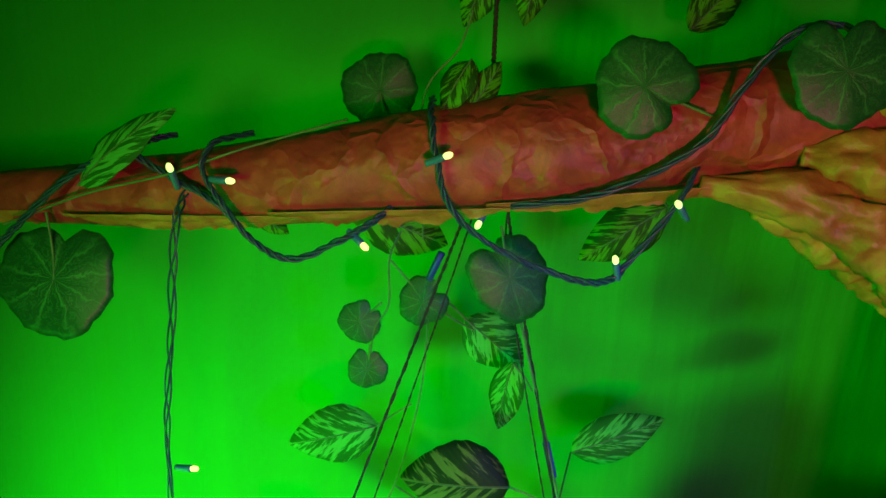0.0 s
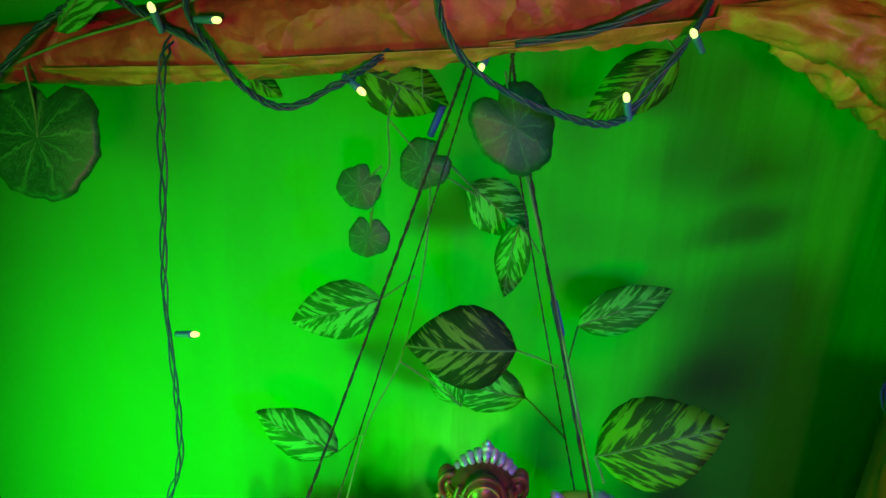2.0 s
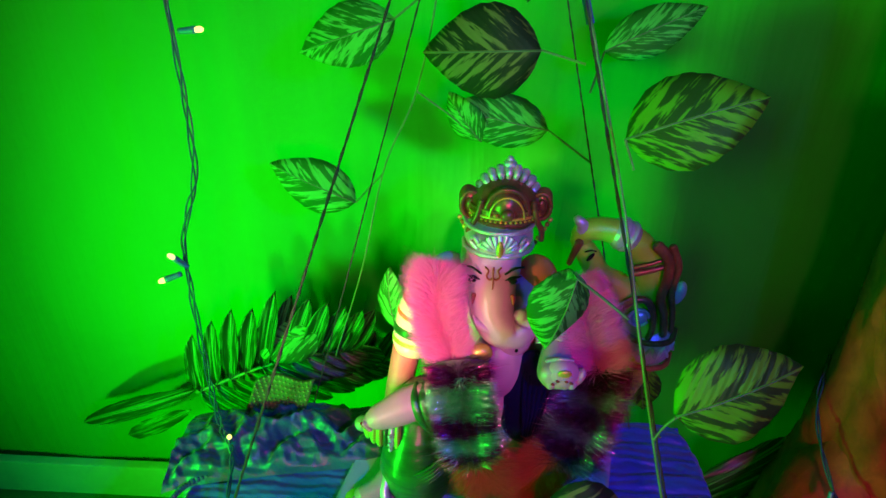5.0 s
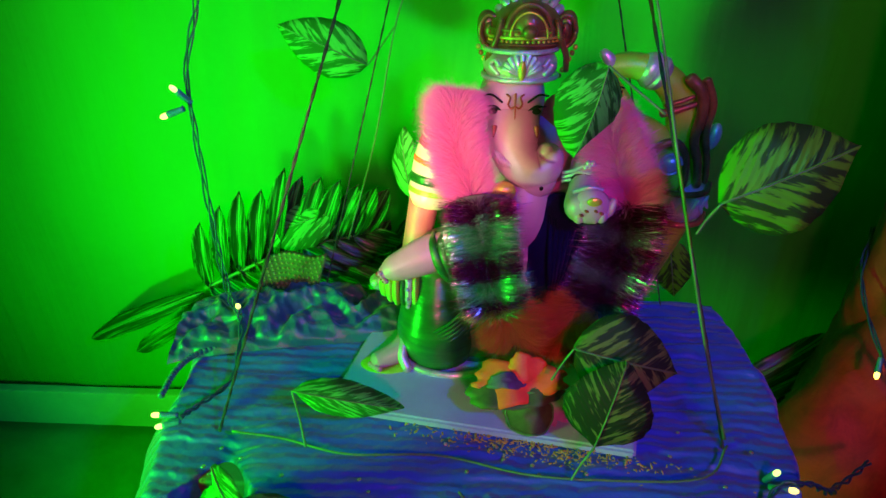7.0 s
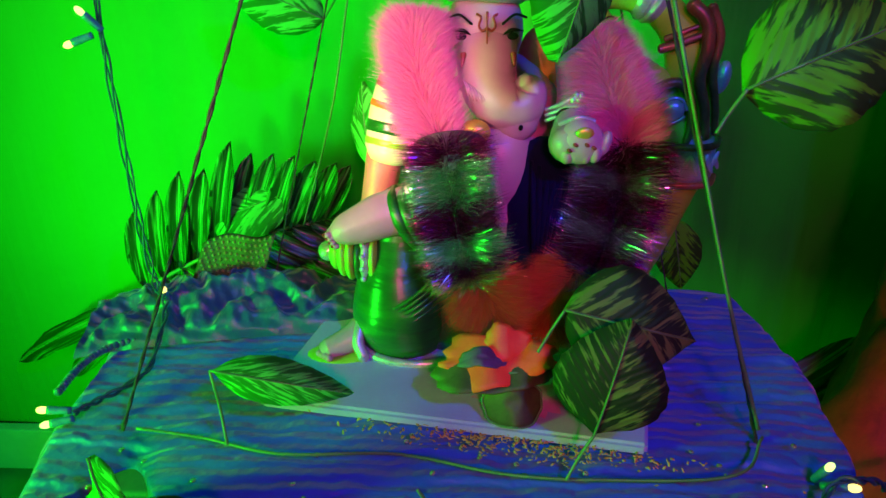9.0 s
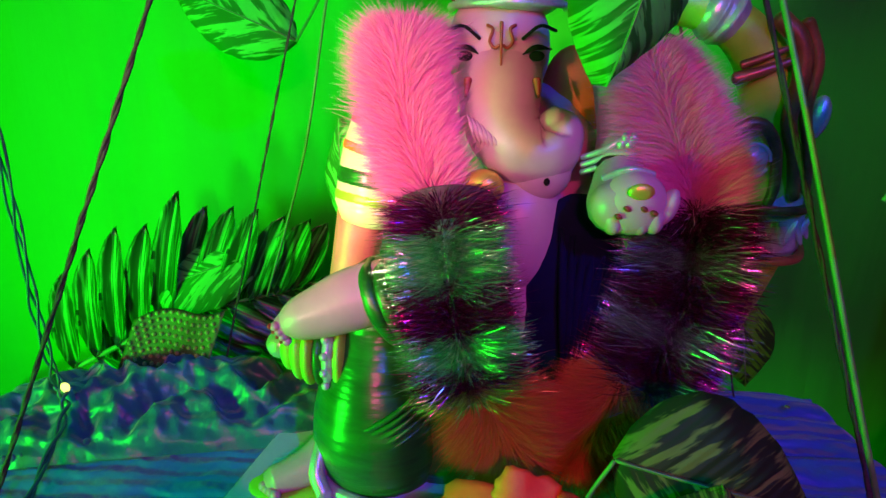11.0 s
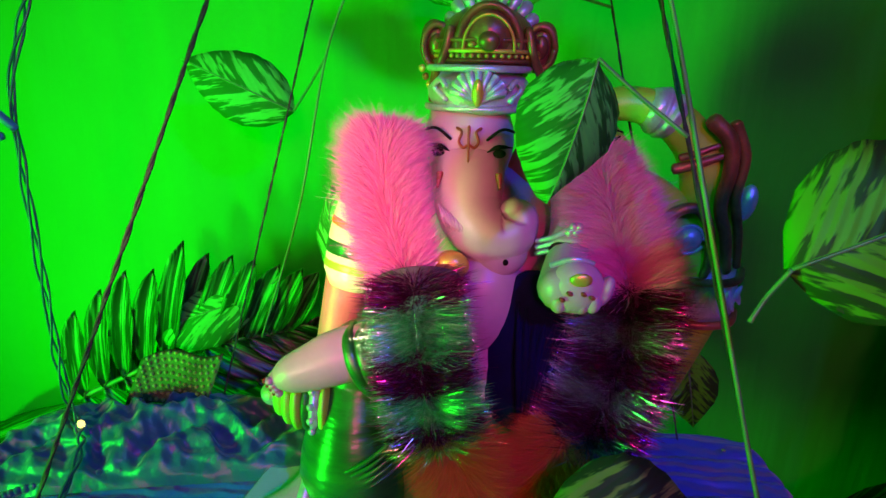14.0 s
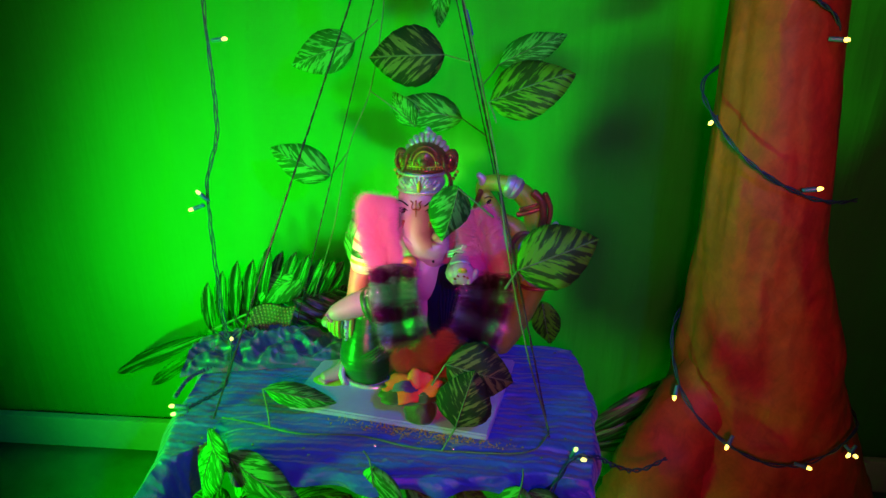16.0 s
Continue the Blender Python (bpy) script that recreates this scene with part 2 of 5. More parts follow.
LEAF_D = striped_leaf("dark_striped_leaf", (0.022, 0.060, 0.016), (0.16, 0.30, 0.05), 0.66)
LEAF_R = round_leaf_material("round_leaf", (0.010, 0.16, 0.030), (0.05, 0.42, 0.07))
PALM = palm_material("palm_leaf", (0.006, 0.075, 0.006), (0.05, 0.46, 0.05))
SKIN = blotchy("painted_skin", (0.43, 0.21, 0.31), (0.50, 0.26, 0.37), 22, 0.36, 0, 120, 0.1)
PALE = blotchy("pale_skin", (0.47, 0.25, 0.35), (0.54, 0.30, 0.40), 22, 0.40, 0, 120, 0.1)
ROSE = blotchy("rose_sleeve", (0.50, 0.12, 0.14), (0.62, 0.20, 0.20), 30, 0.45)
GREENSILK = blotchy("green_silk", (0.006, 0.06, 0.008), (0.014, 0.15, 0.014), 25, 0.28, 0, 26, 0.4, 0.004, stretch=(0.5, 0.5, 3.2))
YELLOW = blotchy("yellow_enamel", (0.24, 0.52, 0.02), (0.32, 0.62, 0.04), 22, 0.4)
BROWN = blotchy("brown_gilt", (0.14, 0.055, 0.022), (0.30, 0.13, 0.05), 60, 0.3, 0.4, 160, 0.5)
SILVER = blotchy("silver_paint", (0.50, 0.47, 0.56), (0.70, 0.68, 0.75), 120, 0.28, 0.55, 260, 0.5)
NAVY = blotchy("navy_cloth", (0.003, 0.002, 0.022), (0.005, 0.003, 0.045), 30, 0.95)
BLACK = blotchy("black_paint", (0.004, 0.003, 0.003), (0.010, 0.007, 0.007), 90, 0.9)
REDMARK = blotchy("red_paint", (0.22, 0.015, 0.012), (0.32, 0.03, 0.02), 90, 0.5)
CREAM = blotchy("cream_sleeve", (0.62, 0.56, 0.40), (0.74, 0.68, 0.50), 40, 0.35)
GOLD = blotchy("gold_paint", (0.65, 0.40, 0.05), (0.75, 0.52, 0.10), 90, 0.3, 0.5)
PINKFUR = fibre_material("pink_fibre", (0.93, 0.15, 0.52), (0.97, 0.26, 0.64), 0.55)
REDFUR = fibre_material("red_fibre", (0.55, 0.035, 0.018), (0.75, 0.08, 0.04), 0.8)
TINSEL_G = tinsel_material("green_tinsel", [(0.0, (0.05, 0.35, 0.12)), (0.6, (0.3, 0.75, 0.45)), (1.0, (0.8, 0.85, 0.7))])
TINSEL_P = tinsel_material("purple_tinsel", [(0.0, (0.08, 0.003, 0.045)), (0.85, (0.34, 0.016, 0.20)), (1.0, (0.7, 0.3, 0.7))])
TINSEL_S = tinsel_material("silver_tinsel", [(0.0, (0.14, 0.04, 0.14)), (0.6, (0.48, 0.28, 0.55)), (1.0, (0.8, 0.7, 0.85))])
# darker matt copies of the tinsel colours: shade between the fibres put into colour
TINSEL_SHADE_CORE = {}
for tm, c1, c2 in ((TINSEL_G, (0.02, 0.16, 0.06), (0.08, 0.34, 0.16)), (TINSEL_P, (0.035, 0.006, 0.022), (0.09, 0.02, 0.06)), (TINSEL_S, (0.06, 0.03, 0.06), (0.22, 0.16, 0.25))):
    TINSEL_SHADE_CORE[tm.name] = blotchy(tm.name + "_shade_core", c1, c2, 400, 0.6, 0.0, 900, 0.6)
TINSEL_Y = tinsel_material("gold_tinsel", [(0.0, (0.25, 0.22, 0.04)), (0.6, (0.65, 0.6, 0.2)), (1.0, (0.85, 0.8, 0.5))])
TINSEL_SHADE_CORE[TINSEL_Y.name] = blotchy("gold_tinsel_shade_core", (0.12, 0.09, 0.02), (0.3, 0.25, 0.08), 400, 0.6, 0.0, 900, 0.6)
ORANGE = blotchy("orange_petal", (0.78, 0.10, 0.010), (0.86, 0.16, 0.02), 50, 0.6)
GREYPAPER = blotchy("grey_paper", (0.06, 0.06, 0.08), (0.13, 0.12, 0.16), 60, 0.6)
OLIVE = blotchy("olive_petal", (0.035, 0.06, 0.008), (0.07, 0.11, 0.02), 70, 0.6)
NETMAT = blotchy("mesh_ribbon", (0.20, 0.24, 0.05), (0.28, 0.32, 0.08), 60, 0.4)
SEQUIN = blotchy("sequin", (0.75, 0.72, 0.55), (0.85, 0.82, 0.7), 60, 0.15, 0.8)


# ---- mesh helpers ----
def mesh_ob(name, verts, faces, material, parent=None, smooth=True, uvs=None):
    me = bpy.data.meshes.new(name)
    me.from_pydata([tuple(v) for v in verts], [], faces)
    if uvs is not None:
        layer = me.uv_layers.new(name="UVMap")
        for lp in me.loops:
            layer.data[lp.index].uv = uvs[lp.vertex_index]
    me.materials.append(material)
    if smooth:
        me.polygons.foreach_set("use_smooth", [True] * len(me.polygons))
    me.update()
    ob = new(name, me)
    ob.parent = parent
    return ob


def part(name, bm, material, parent, label="", smooth=True):
    me = bpy.data.meshes.new(name)
    bm.to_mesh(me)
    bm.free()
    for m in material if isinstance(material, (list, tuple)) else (material,):
        me.materials.append(m)
    if smooth:
        me.polygons.foreach_set("use_smooth", [True] * len(me.polygons))
    ob = new(name, me)
    ob.parent = parent
    return tagged(ob, label)


def thing(name, label, category, group="", kind="", at=(0, 0, 0)):
    e = new(name)
    e.empty_display_size = 0.01
    e.location = at
    return tagged(e, label, category, group, kind)


def spline(points, n):
    pts = [Vector(p) for p in points]
    if len(pts) == 2:
        return [pts[0].lerp(pts[1], i / n) for i in range(n + 1)]
    ext = [2 * pts[0] - pts[1], *pts, 2 * pts[-1] - pts[-2]]
    out = []
    segs = len(pts) - 1
    for i in range(n + 1):
        u = i / n * segs
        k = min(int(u), segs - 1)
        f = u - k
        a, b, c, d = ext[k:k + 4]
        out.append(0.5 * (2 * b + (c - a) * f + (2 * a - 5 * b + 4 * c - d) * f * f + (3 * b - a - 3 * c + d) * f ** 3))
    return out


def frames_along(pts):
    side = None
    for i, p in enumerate(pts):
        d = (pts[min(i + 1, len(pts) - 1)] - pts[max(i - 1, 0)]).normalized()
        if side is None:
            side = d.cross(Vector((0, 0, 1)) if abs(d.z) < 0.9 else Vector((1, 0, 0))).normalized()
        side = (side - d * side.dot(d)).normalized()
        yield i, p, d, side, d.cross(side)


def tube_data(points, radius, n=24, sides=8, wobble=0.0, seed=0):
    pts = spline(points, n)
    verts, faces = [], []
    for i, p, d, s, u in frames_along(pts):
        f = i / n
        r = radius(f) if callable(radius) else radius
        for k in range(sides):
            a = 2 * math.pi * k / sides
            v = s * math.cos(a) + u * math.sin(a)
            rr = r
            if wobble:
                q = p + v * r
                rr = r * (1 + wobble * noise.noise(q * 30 + Vector((seed, 0, 0))))
            verts.append(p + v * rr)
    for i in range(n):
        for k in range(sides):
            a, b = i * sides + k, i * sides + (k + 1) % sides
            faces.append((a, b, b + sides, a + sides))
    faces.append(tuple(range(sides))[::-1])
    faces.append(tuple(range(n * sides, (n + 1) * sides)))
    return verts, faces


def tube(name, points, radius, material, parent=None, n=24, sides=8, wobble=0.0):
    v, f = tube_data(points, radius, n, sides, wobble)
    return mesh_ob(name, v, f, material, parent)


def twisted(name, points, radius, strands, spread, turns, material, parent, n=60, sides=6):
    """Several strands wound round each other, each a part."""
    pts = spline(points, n)
    fr = list(frames_along(pts))
    for k in range(strands):
        line = []
        for i, p, d, s, u in fr:
            a = 2 * math.pi * (turns * i / n + k / strands) + 0.9 * noise.noise(p * 25)
            w = spread * (0.8 + 0.7 * noise.noise(p * 18 + Vector((k * 3.1, 0, 0))))
            line.append(p + s * math.cos(a) * w + u * math.sin(a) * w)
        v, f = tube_data(line, radius, n, sides)
        mesh_ob(name, v, f, material, parent)


def thick(verts, faces, uvs, t):
    m = len(verts)
    edges = {}
    for f in faces:
        for a, b in zip(f, f[1:] + f[:1]):
            edges[(a, b)] = True
    verts = verts + [v - Vector((0, 0, t)) for v in verts]
    out = faces + [tuple(v + m for v in f[::-1]) for f in faces]
    out += [(b, a, a + m, b + m) for a, b in edges if (b, a) not in edges]
    return verts, out, uvs + uvs


def box_bm(x0, x1, y0, y1, z0, z1, bev=0.0):
    bm = bmesh.new()
    bmesh.ops.create_cube(bm, size=1)
    for v in bm.verts:
        v.co = Vector(((x0 + x1) / 2 + v.co.x * (x1 - x0), (y0 + y1) / 2 + v.co.y * (y1 - y0), (z0 + z1) / 2 + v.co.z * (z1 - z0)))
    if bev:
        bmesh.ops.bevel(bm, geom=bm.edges[:], offset=bev, segments=2, affect="EDGES", profile=0.6)
    return bm


def solid(name, x0, x1, y0, y1, z0, z1, material, label, category, bev=0.0):
    return tagged(part(name, box_bm(x0, x1, y0, y1, z0, z1, bev), material, None, smooth=False), label, category, kind="structure")


# ---- the room ----
WY, FZ = 0.66, -0.40


def backdrop_wall():
    n, k = 120, 50
    verts, faces = [], []
    for j in range(k + 1):
        for i in range(n + 1):
            x, z = -1.4 + 3.2 * i / n, FZ + 2.4 * j / k
            y = WY + 0.010 * noise.noise(Vector((x * 6, 0, z * 1.2))) + 0.004 * noise.noise(Vector((x * 14, 3, z * 2.5)))
            for sx in (0.36, 0.40, -0.30):
                y -= 0.004 * math.exp(-((x - sx - 0.01 * math.sin(z * 5)) / 0.006) ** 2)
            verts.append((x, y, z))
    for j in range(k):
        for i in range(n):
            a = j * (n + 1) + i
            faces.append((a, a + 1, a + n + 2, a + n + 1))
    m = len(verts)
    verts += [(x, WY + 0.1, z) for x, y, z in verts[:]]
    faces += [tuple(v + m for v in f[::-1]) for f in faces[:]]
    ob = mesh_ob("wall_north", verts, faces, WALL)
    return tagged(ob, "green cloth backdrop with faint creases hung on the wall", "wall", kind="structure")


backdrop_wall()
solid("floor", -1.4, 1.8, -2.2, WY + 0.1, FZ - 0.1, FZ, FLOOR, "dark glossy tiled floor below the swing", "floor")
solid("wall_west", -1.5, -1.4, -2.2, WY + 0.1, FZ, 2.0, PLASTER, "plain painted side wall of the room", "wall")
solid("wall_east", 1.8, 1.9, -2.2, WY + 0.1, FZ, 2.0, PLASTER, "plain painted side wall of the room", "wall")
solid("wall_south", -1.4, 1.8, -2.3, -2.2, FZ, 2.0, PLASTER, "plain painted wall behind the camera", "wall")
solid("ceiling", -1.4, 1.8, -2.2, WY + 0.1, 2.0, 2.1, CEIL, "plain white painted ceiling of the room", "ceiling")
solid("baseboard", -1.39, 1.79, WY - 0.03, WY - 0.012, FZ + 0.012, FZ + 0.09, SKIRT, "pale glazed skirting strip along the wall", "skirting", 0.003)


# ---- the paper tree ----
def facet(u, v, seed):
    """Flat triangular facets over a lattice, with sharp creases between them."""
    u += 0.55 * noise.noise(Vector((u * 0.7, v * 0.7, seed)))
    v += 0.55 * noise.noise(Vector((u * 0.7, v * 0.7, seed + 9)))
    i, j = math.floor(u), math.floor(v)
    x, y = u - i, v - j
    at = lambda a, b: noise.cell(Vector((a * 1.37 + 0.31 + seed, b * 1.73 + 0.17, seed * 0.7)))
    if (i + j) % 2:
        p, q, r = (at(i, j), at(i + 1, j), at(i, j + 1)) if x + y < 1 else (at(i + 1, j + 1), at(i, j + 1), at(i + 1, j))
        s, t = (x, y) if x + y < 1 else (1 - x, 1 - y)
    else:
        p, q, r = (at(i + 1, j), at(i, j), at(i + 1, j + 1)) if x > y else (at(i, j + 1), at(i + 1, j + 1), at(i, j))
        s, t = (1 - x, y) if x > y else (x, 1 - y)
    return p + (q - p) * s + (r - p) * t


def crumpled(name, points, radius, n, sides, amp, parent, seed, stretch=(16, 16, 16), cells=(18, 7), deep=0.09):
    """A tube of crumpled paper: faceted creases and wrapped bands."""
    pts = spline(points, n)
    verts, faces = [], []
    for i, p, d, s, u in frames_along(pts):
        f = i / n
        r = radius(f)
        for k in range(sides):
            a = 2 * math.pi * k / sides
            v = s * math.cos(a) + u * math.sin(a)
            q = p + v * r
            q = Vector((q.x * stretch[0], q.y * stretch[1], q.z * stretch[2])) + Vector((seed, seed, 0))
            fold = abs(noise.noise(q)) + 0.5 * abs(noise.noise(q * 2.3)) + 0.25 * abs(noise.noise(q * 5.1))
            band = 0.35 * ((f * 9 + 0.25 * math.sin(a + seed)) % 1.0)
            ca = cells[1] * (1 + math.cos(a)) / 2 + 0.31 * cells[1] * (1 + math.sin(a))
            crease = facet(f * cells[0] + 0.7 * math.sin(a), ca, seed) + 0.4 * facet(f * cells[0] * 2.3, ca * 2.1 + math.sin(a), seed + 4)
            verts.append(p + v * r * (1 + 0.45 * amp * (fold - 0.35) + 0.30 * amp * band + deep * crease))
    for i in range(n):
        for k in range(sides):
            a, b = i * sides + k, i * sides + (k + 1) % sides
            faces.append((a, b, b + sides, a + sides))
    faces.append(tuple(range(sides))[::-1])
    faces.append(tuple(range(n * sides, (n + 1) * sides)))
    return mesh_ob(name, verts, faces, PAPER if "branch" in name else TAN if "fold" in name else BARK, parent)


def lerp_table(f, *stops):
    for (a, x), (b, y) in zip(stops, stops[1:]):
        if f <= b:
            u = (f - a) / (b - a)
            return x + (y - x) * u
    return stops[-1][1]


def paper_tree():
    tree = thing("paper_tree", "handmade tree of crumpled red-brown painted paper standing on the floor", "tree", at=(0.55, 0.44, FZ))
    inv = Vector((-0.55, -0.44, -FZ))
    off = lambda ps: [Vector(p) + inv for p in ps]
    crumpled("trunk", off([(0.60, 0.46, FZ), (0.585, 0.46, -0.20), (0.555, 0.45, 0.0), (0.53, 0.44, 0.15), (0.503, 0.43, 0.30), (0.476, 0.43, 0.58), (0.464, 0.44, 0.74), (0.43, 0.45, 0.90), (0.37, 0.46, 1.10)]),
             lambda f: lerp_table(f, (0, 0.25), (0.12, 0.185), (0.26, 0.126), (0.45, 0.090), (0.70, 0.062), (0.85, 0.070), (1, 0.072)), 260, 110, 0.10, tree, 1.0, (7, 7, 4.5), (8, 5), 0.060)
    crumpled("branch", off([(0.43, 0.45, 0.83), (0.32, 0.455, 0.868), (0.20, 0.46, 0.852), (0.085, 0.46, 0.827), (-0.055, 0.46, 0.80), (-0.20, 0.46, 0.772), (-0.33, 0.46, 0.755), (-0.46, 0.46, 0.742), (-0.60, 0.46, 0.73)]),
             lambda f: lerp_table(f, (0, 0.075), (0.1, 0.060), (0.2, 0.052), (0.48, 0.046), (0.72, 0.031), (0.86, 0.021), (1, 0.014)), 300, 90, 0.12, tree, 5.0, (7, 14, 14), (17, 3), 0.055)
    for k, ps in enumerate(([(0.17, 0.425, 0.805), (0.25, 0.405, 0.798), (0.31, 0.395, 0.772), (0.348, 0.388, 0.725), (0.370, 0.382, 0.675)],
                            [(0.24, 0.415, 0.835), (0.30, 0.395, 0.830), (0.36, 0.380, 0.79), (0.392, 0.375, 0.725)],
                            [(0.27, 0.43, 0.895), (0.32, 0.400, 0.875), (0.375, 0.380, 0.84), (0.42, 0.37, 0.75)],
                            [(0.22, 0.43, 0.79), (0.28, 0.43, 0.770), (0.325, 0.425, 0.745), (0.352, 0.42, 0.705)])):
        crumpled("paper_fold", off(ps), lambda f: 0.006 + 0.020 * math.sin(math.pi * min(max(f, 0.03), 0.97)) ** 0.8, 70, 40, 0.7, tree, 20.0 + 3 * k, (26, 26, 26), (7, 3), 0.35)
    rnd = random.Random(8)
    # ragged lower edges, coloured yellow for the lamplight that strikes them from below
    for x0, x1, z0, z1, y0 in ((-0.60, -0.33, 0.712, 0.727, 0.440), (-0.36, -0.155, 0.726, 0.738, 0.428), (-0.18, 0.02, 0.742, 0.760, 0.420), (0.0, 0.20, 0.762, 0.792, 0.418)):
        n = 46
        verts, faces = [], []
        for i in range(n + 1):
            f = i / n
            x, z = x0 + (x1 - x0) * f, z0 + (z1 - z0) * f
            w = 0.013 * math.sin(math.pi * min(max(f, 0.04), 0.96)) ** 0.5
            for j in range(5):
                g = j / 4
                edge = 0.004 * noise.noise(Vector((x * 60, 3, 0))) + 0.0015 * rnd.uniform(-1, 1) if j == 4 else 0
                verts.append(Vector((x, y0 - 0.004 + 0.010 * g - 0.003 * noise.noise(Vector((x * 40, g * 3, 1))), z + 0.017 - w * g * 1.1 + edge)) + inv)
        for i in range(n):
            for j in range(4):
                a = i * 5 + j
                faces.append((a, a + 1, a + 6, a + 5))
        v, f, _ = thick(verts, faces, [(0, 0)] * len(verts), 0.0007)
        tagged(mesh_ob("paper_flap", v, f, TAN, tree, smooth=False), "ragged underside edge of paper with lamplight painted in yellow")
    crumpled("root", off([(0.50, 0.43, 0.06), (0.44, 0.40, -0.06), (0.40, 0.38, -0.20), (0.38, 0.36, FZ)]), lambda f: lerp_table(f, (0, 0.05), (0.5, 0.07), (1, 0.10)), 30, 24, 0.2, tree, 9.0)
    return tree


paper_tree()


# ---- the swing: board, cloth, plate ----
BX0, BX1, BY0, BY1, BZ = -0.305, 0.262, 0.135, 0.44, 0.05


def inset_corner(u, v, r):
    """Maps a unit square to a square with rounded corners."""
    x, y = 2 * u - 1, 2 * v - 1
    k = 0.13
    return x * math.sqrt(1 - k * y * y * x * x * 0.9), y * math.sqrt(1 - k * x * x * y * y * 0.9)


def swing_cloth():
    n, k = 110, 70
    cx, cy, hx, hy = (BX0 + BX1) / 2, (BY0 + BY1) / 2, (BX1 - BX0) / 2, (BY1 - BY0) / 2
    verts, faces = [], []
    drop = 9
    for j in range(-drop, k + drop + 1):
        for i in range(-drop, n + drop + 1):
            u, v = min(max(i / n, 0), 1), min(max(j / k, 0), 1)
            x, y = inset_corner(u, v, 0.2)
            px, py = cx + x * hx, cy + y * hy
            ox = (i / n - u) * n
            oy = (j / k - v) * k
            over = max(abs(ox), abs(oy))
            nx, ny = (math.copysign(1, ox) if ox else 0), (math.copysign(1, oy) if oy else 0)
            front_left = math.exp(-((px - BX0) / 0.09) ** 2 - ((py - BY0) / 0.10) ** 2)
            front_right = math.exp(-((px - BX1) / 0.07) ** 2 - ((py - BY0) / 0.09) ** 2)
            ln = 0.016 + 0.060 * front_left + 0.050 * front_right
            h = over / drop
            ang = px * 70 + py * 70
            flare = 0.010 * math.sin(min(h * 2.2, 1.57)) + 0.006 * h * math.sin(ang) + 0.045 * h * front_left
            px += nx * flare
            py += ny * flare
            z = BZ - ln * max(0, h - 0.12) * 1.13 - 0.012 * front_left - 0.010 * front_right
            near = max(0.0, 1 - (py - BY0) / 0.13) ** 1.5
            py += near * (0.058 * math.exp(-((px + 0.238) / 0.034) ** 2) + 0.016 * math.exp(-((px - 0.19) / 0.05) ** 2) - 0.010 * math.exp(-(px / 0.10) ** 2))
            z -= near * 0.006 * math.exp(-((px + 0.238) / 0.020) ** 2)
            q = Vector((px, py, 0))
            z += 0.0035 * noise.noise(Vector((px * 9, py * 55, 1.0))) + 0.0016 * noise.noise(Vector((px * 22, py * 110, 4.0))) + 0.0010 * math.sin(px * 22 + py * 260 + 3 * noise.noise(q * 12))
            verts.append((px, py, z))
    w = n + 2 * drop + 1
    for j in range(k + 2 * drop):
        for i in range(n + 2 * drop):
            a = j * w + i
            faces.append((a, a + 1, a + w + 1, a + w))
    return verts, faces


swing = thing("swing_seat", "wooden swing board wrapped in shiny blue cloth hung on black cords", "swing", at=(0, 0, 0))
part("board", box_bm(BX0 + 0.045, BX1 - 0.035, BY0 + 0.035, BY1 - 0.02, BZ - 0.034, BZ - 0.014, 0.004), WOOD, swing)
v, f = swing_cloth()
cover = mesh_ob("cloth_cover", v, f, CLOTH, swing)
tagged(cover, "wrinkled blue satin cloth cover")


def bunched_cloth():
    c = thing("bunched_cloth", "bunched teal cloth with a scalloped beaded edge on the swing", "cloth", at=(-0.25, 0.36, BZ))
    o = Vector((0.25, -0.36, -BZ))
    n, k = 90, 54
    verts, faces = [], []
    for j in range(k + 1):
        for i in range(n + 1):
            u, w = i / n, j / k
            x = -0.335 + 0.25 * u
            y = 0.300 + 0.055 * u ** 0.7 + 0.115 * w * (1 - 0.25 * u)
            env = math.sin(math.pi * min(max(w, 0.0), 1.0)) ** 0.6 * (0.35 + 0.65 * math.sin(math.pi * (0.12 + 0.8 * u)))
            q = Vector((x * 6 + 1.2 * noise.noise(Vector((x * 14, y * 14, 0))), y * 15 + 2.0 * noise.noise(Vector((x * 16, y * 10, 7))), 2.0))
            ridge = (1 - abs(noise.noise(q)) * 1.9) * 0.75 + 0.25 * (1 - abs(noise.noise(q * 2.1)) * 1.9)
            pleat = math.sin(120 * u + 26 * w + 4 * noise.noise(Vector((x * 12, y * 12, 4))))
            z = 0.003 + env * (0.014 + 0.028 * max(ridge, 0.0) + 0.0014 * pleat)
            verts.append(Vector((x, y, z + BZ)) + o)
    for j in range(k):
        for i in range(n):
            a0 = j * (n + 1) + i
            faces.append((a0, a0 + 1, a0 + n + 2, a0 + n + 1))
    mesh_ob("folded_sheet", verts, faces, TEAL, c)
    line = spline([(-0.322, 0.255, 0.054), (-0.320, 0.290, 0.056), (-0.305, 0.314, 0.058), (-0.26, 0.334, 0.060), (-0.20, 0.347, 0.060), (-0.15, 0.356, 0.060)], 42)
    bm = bmesh.new()
    for p in line:
        bmesh.ops.create_uvsphere(bm, u_segments=8, v_segments=6, radius=0.0034, matrix=Matrix.Translation(p + o))
    part("beaded_edge", bm, TEAL, c)
    return c


bunched_cloth()


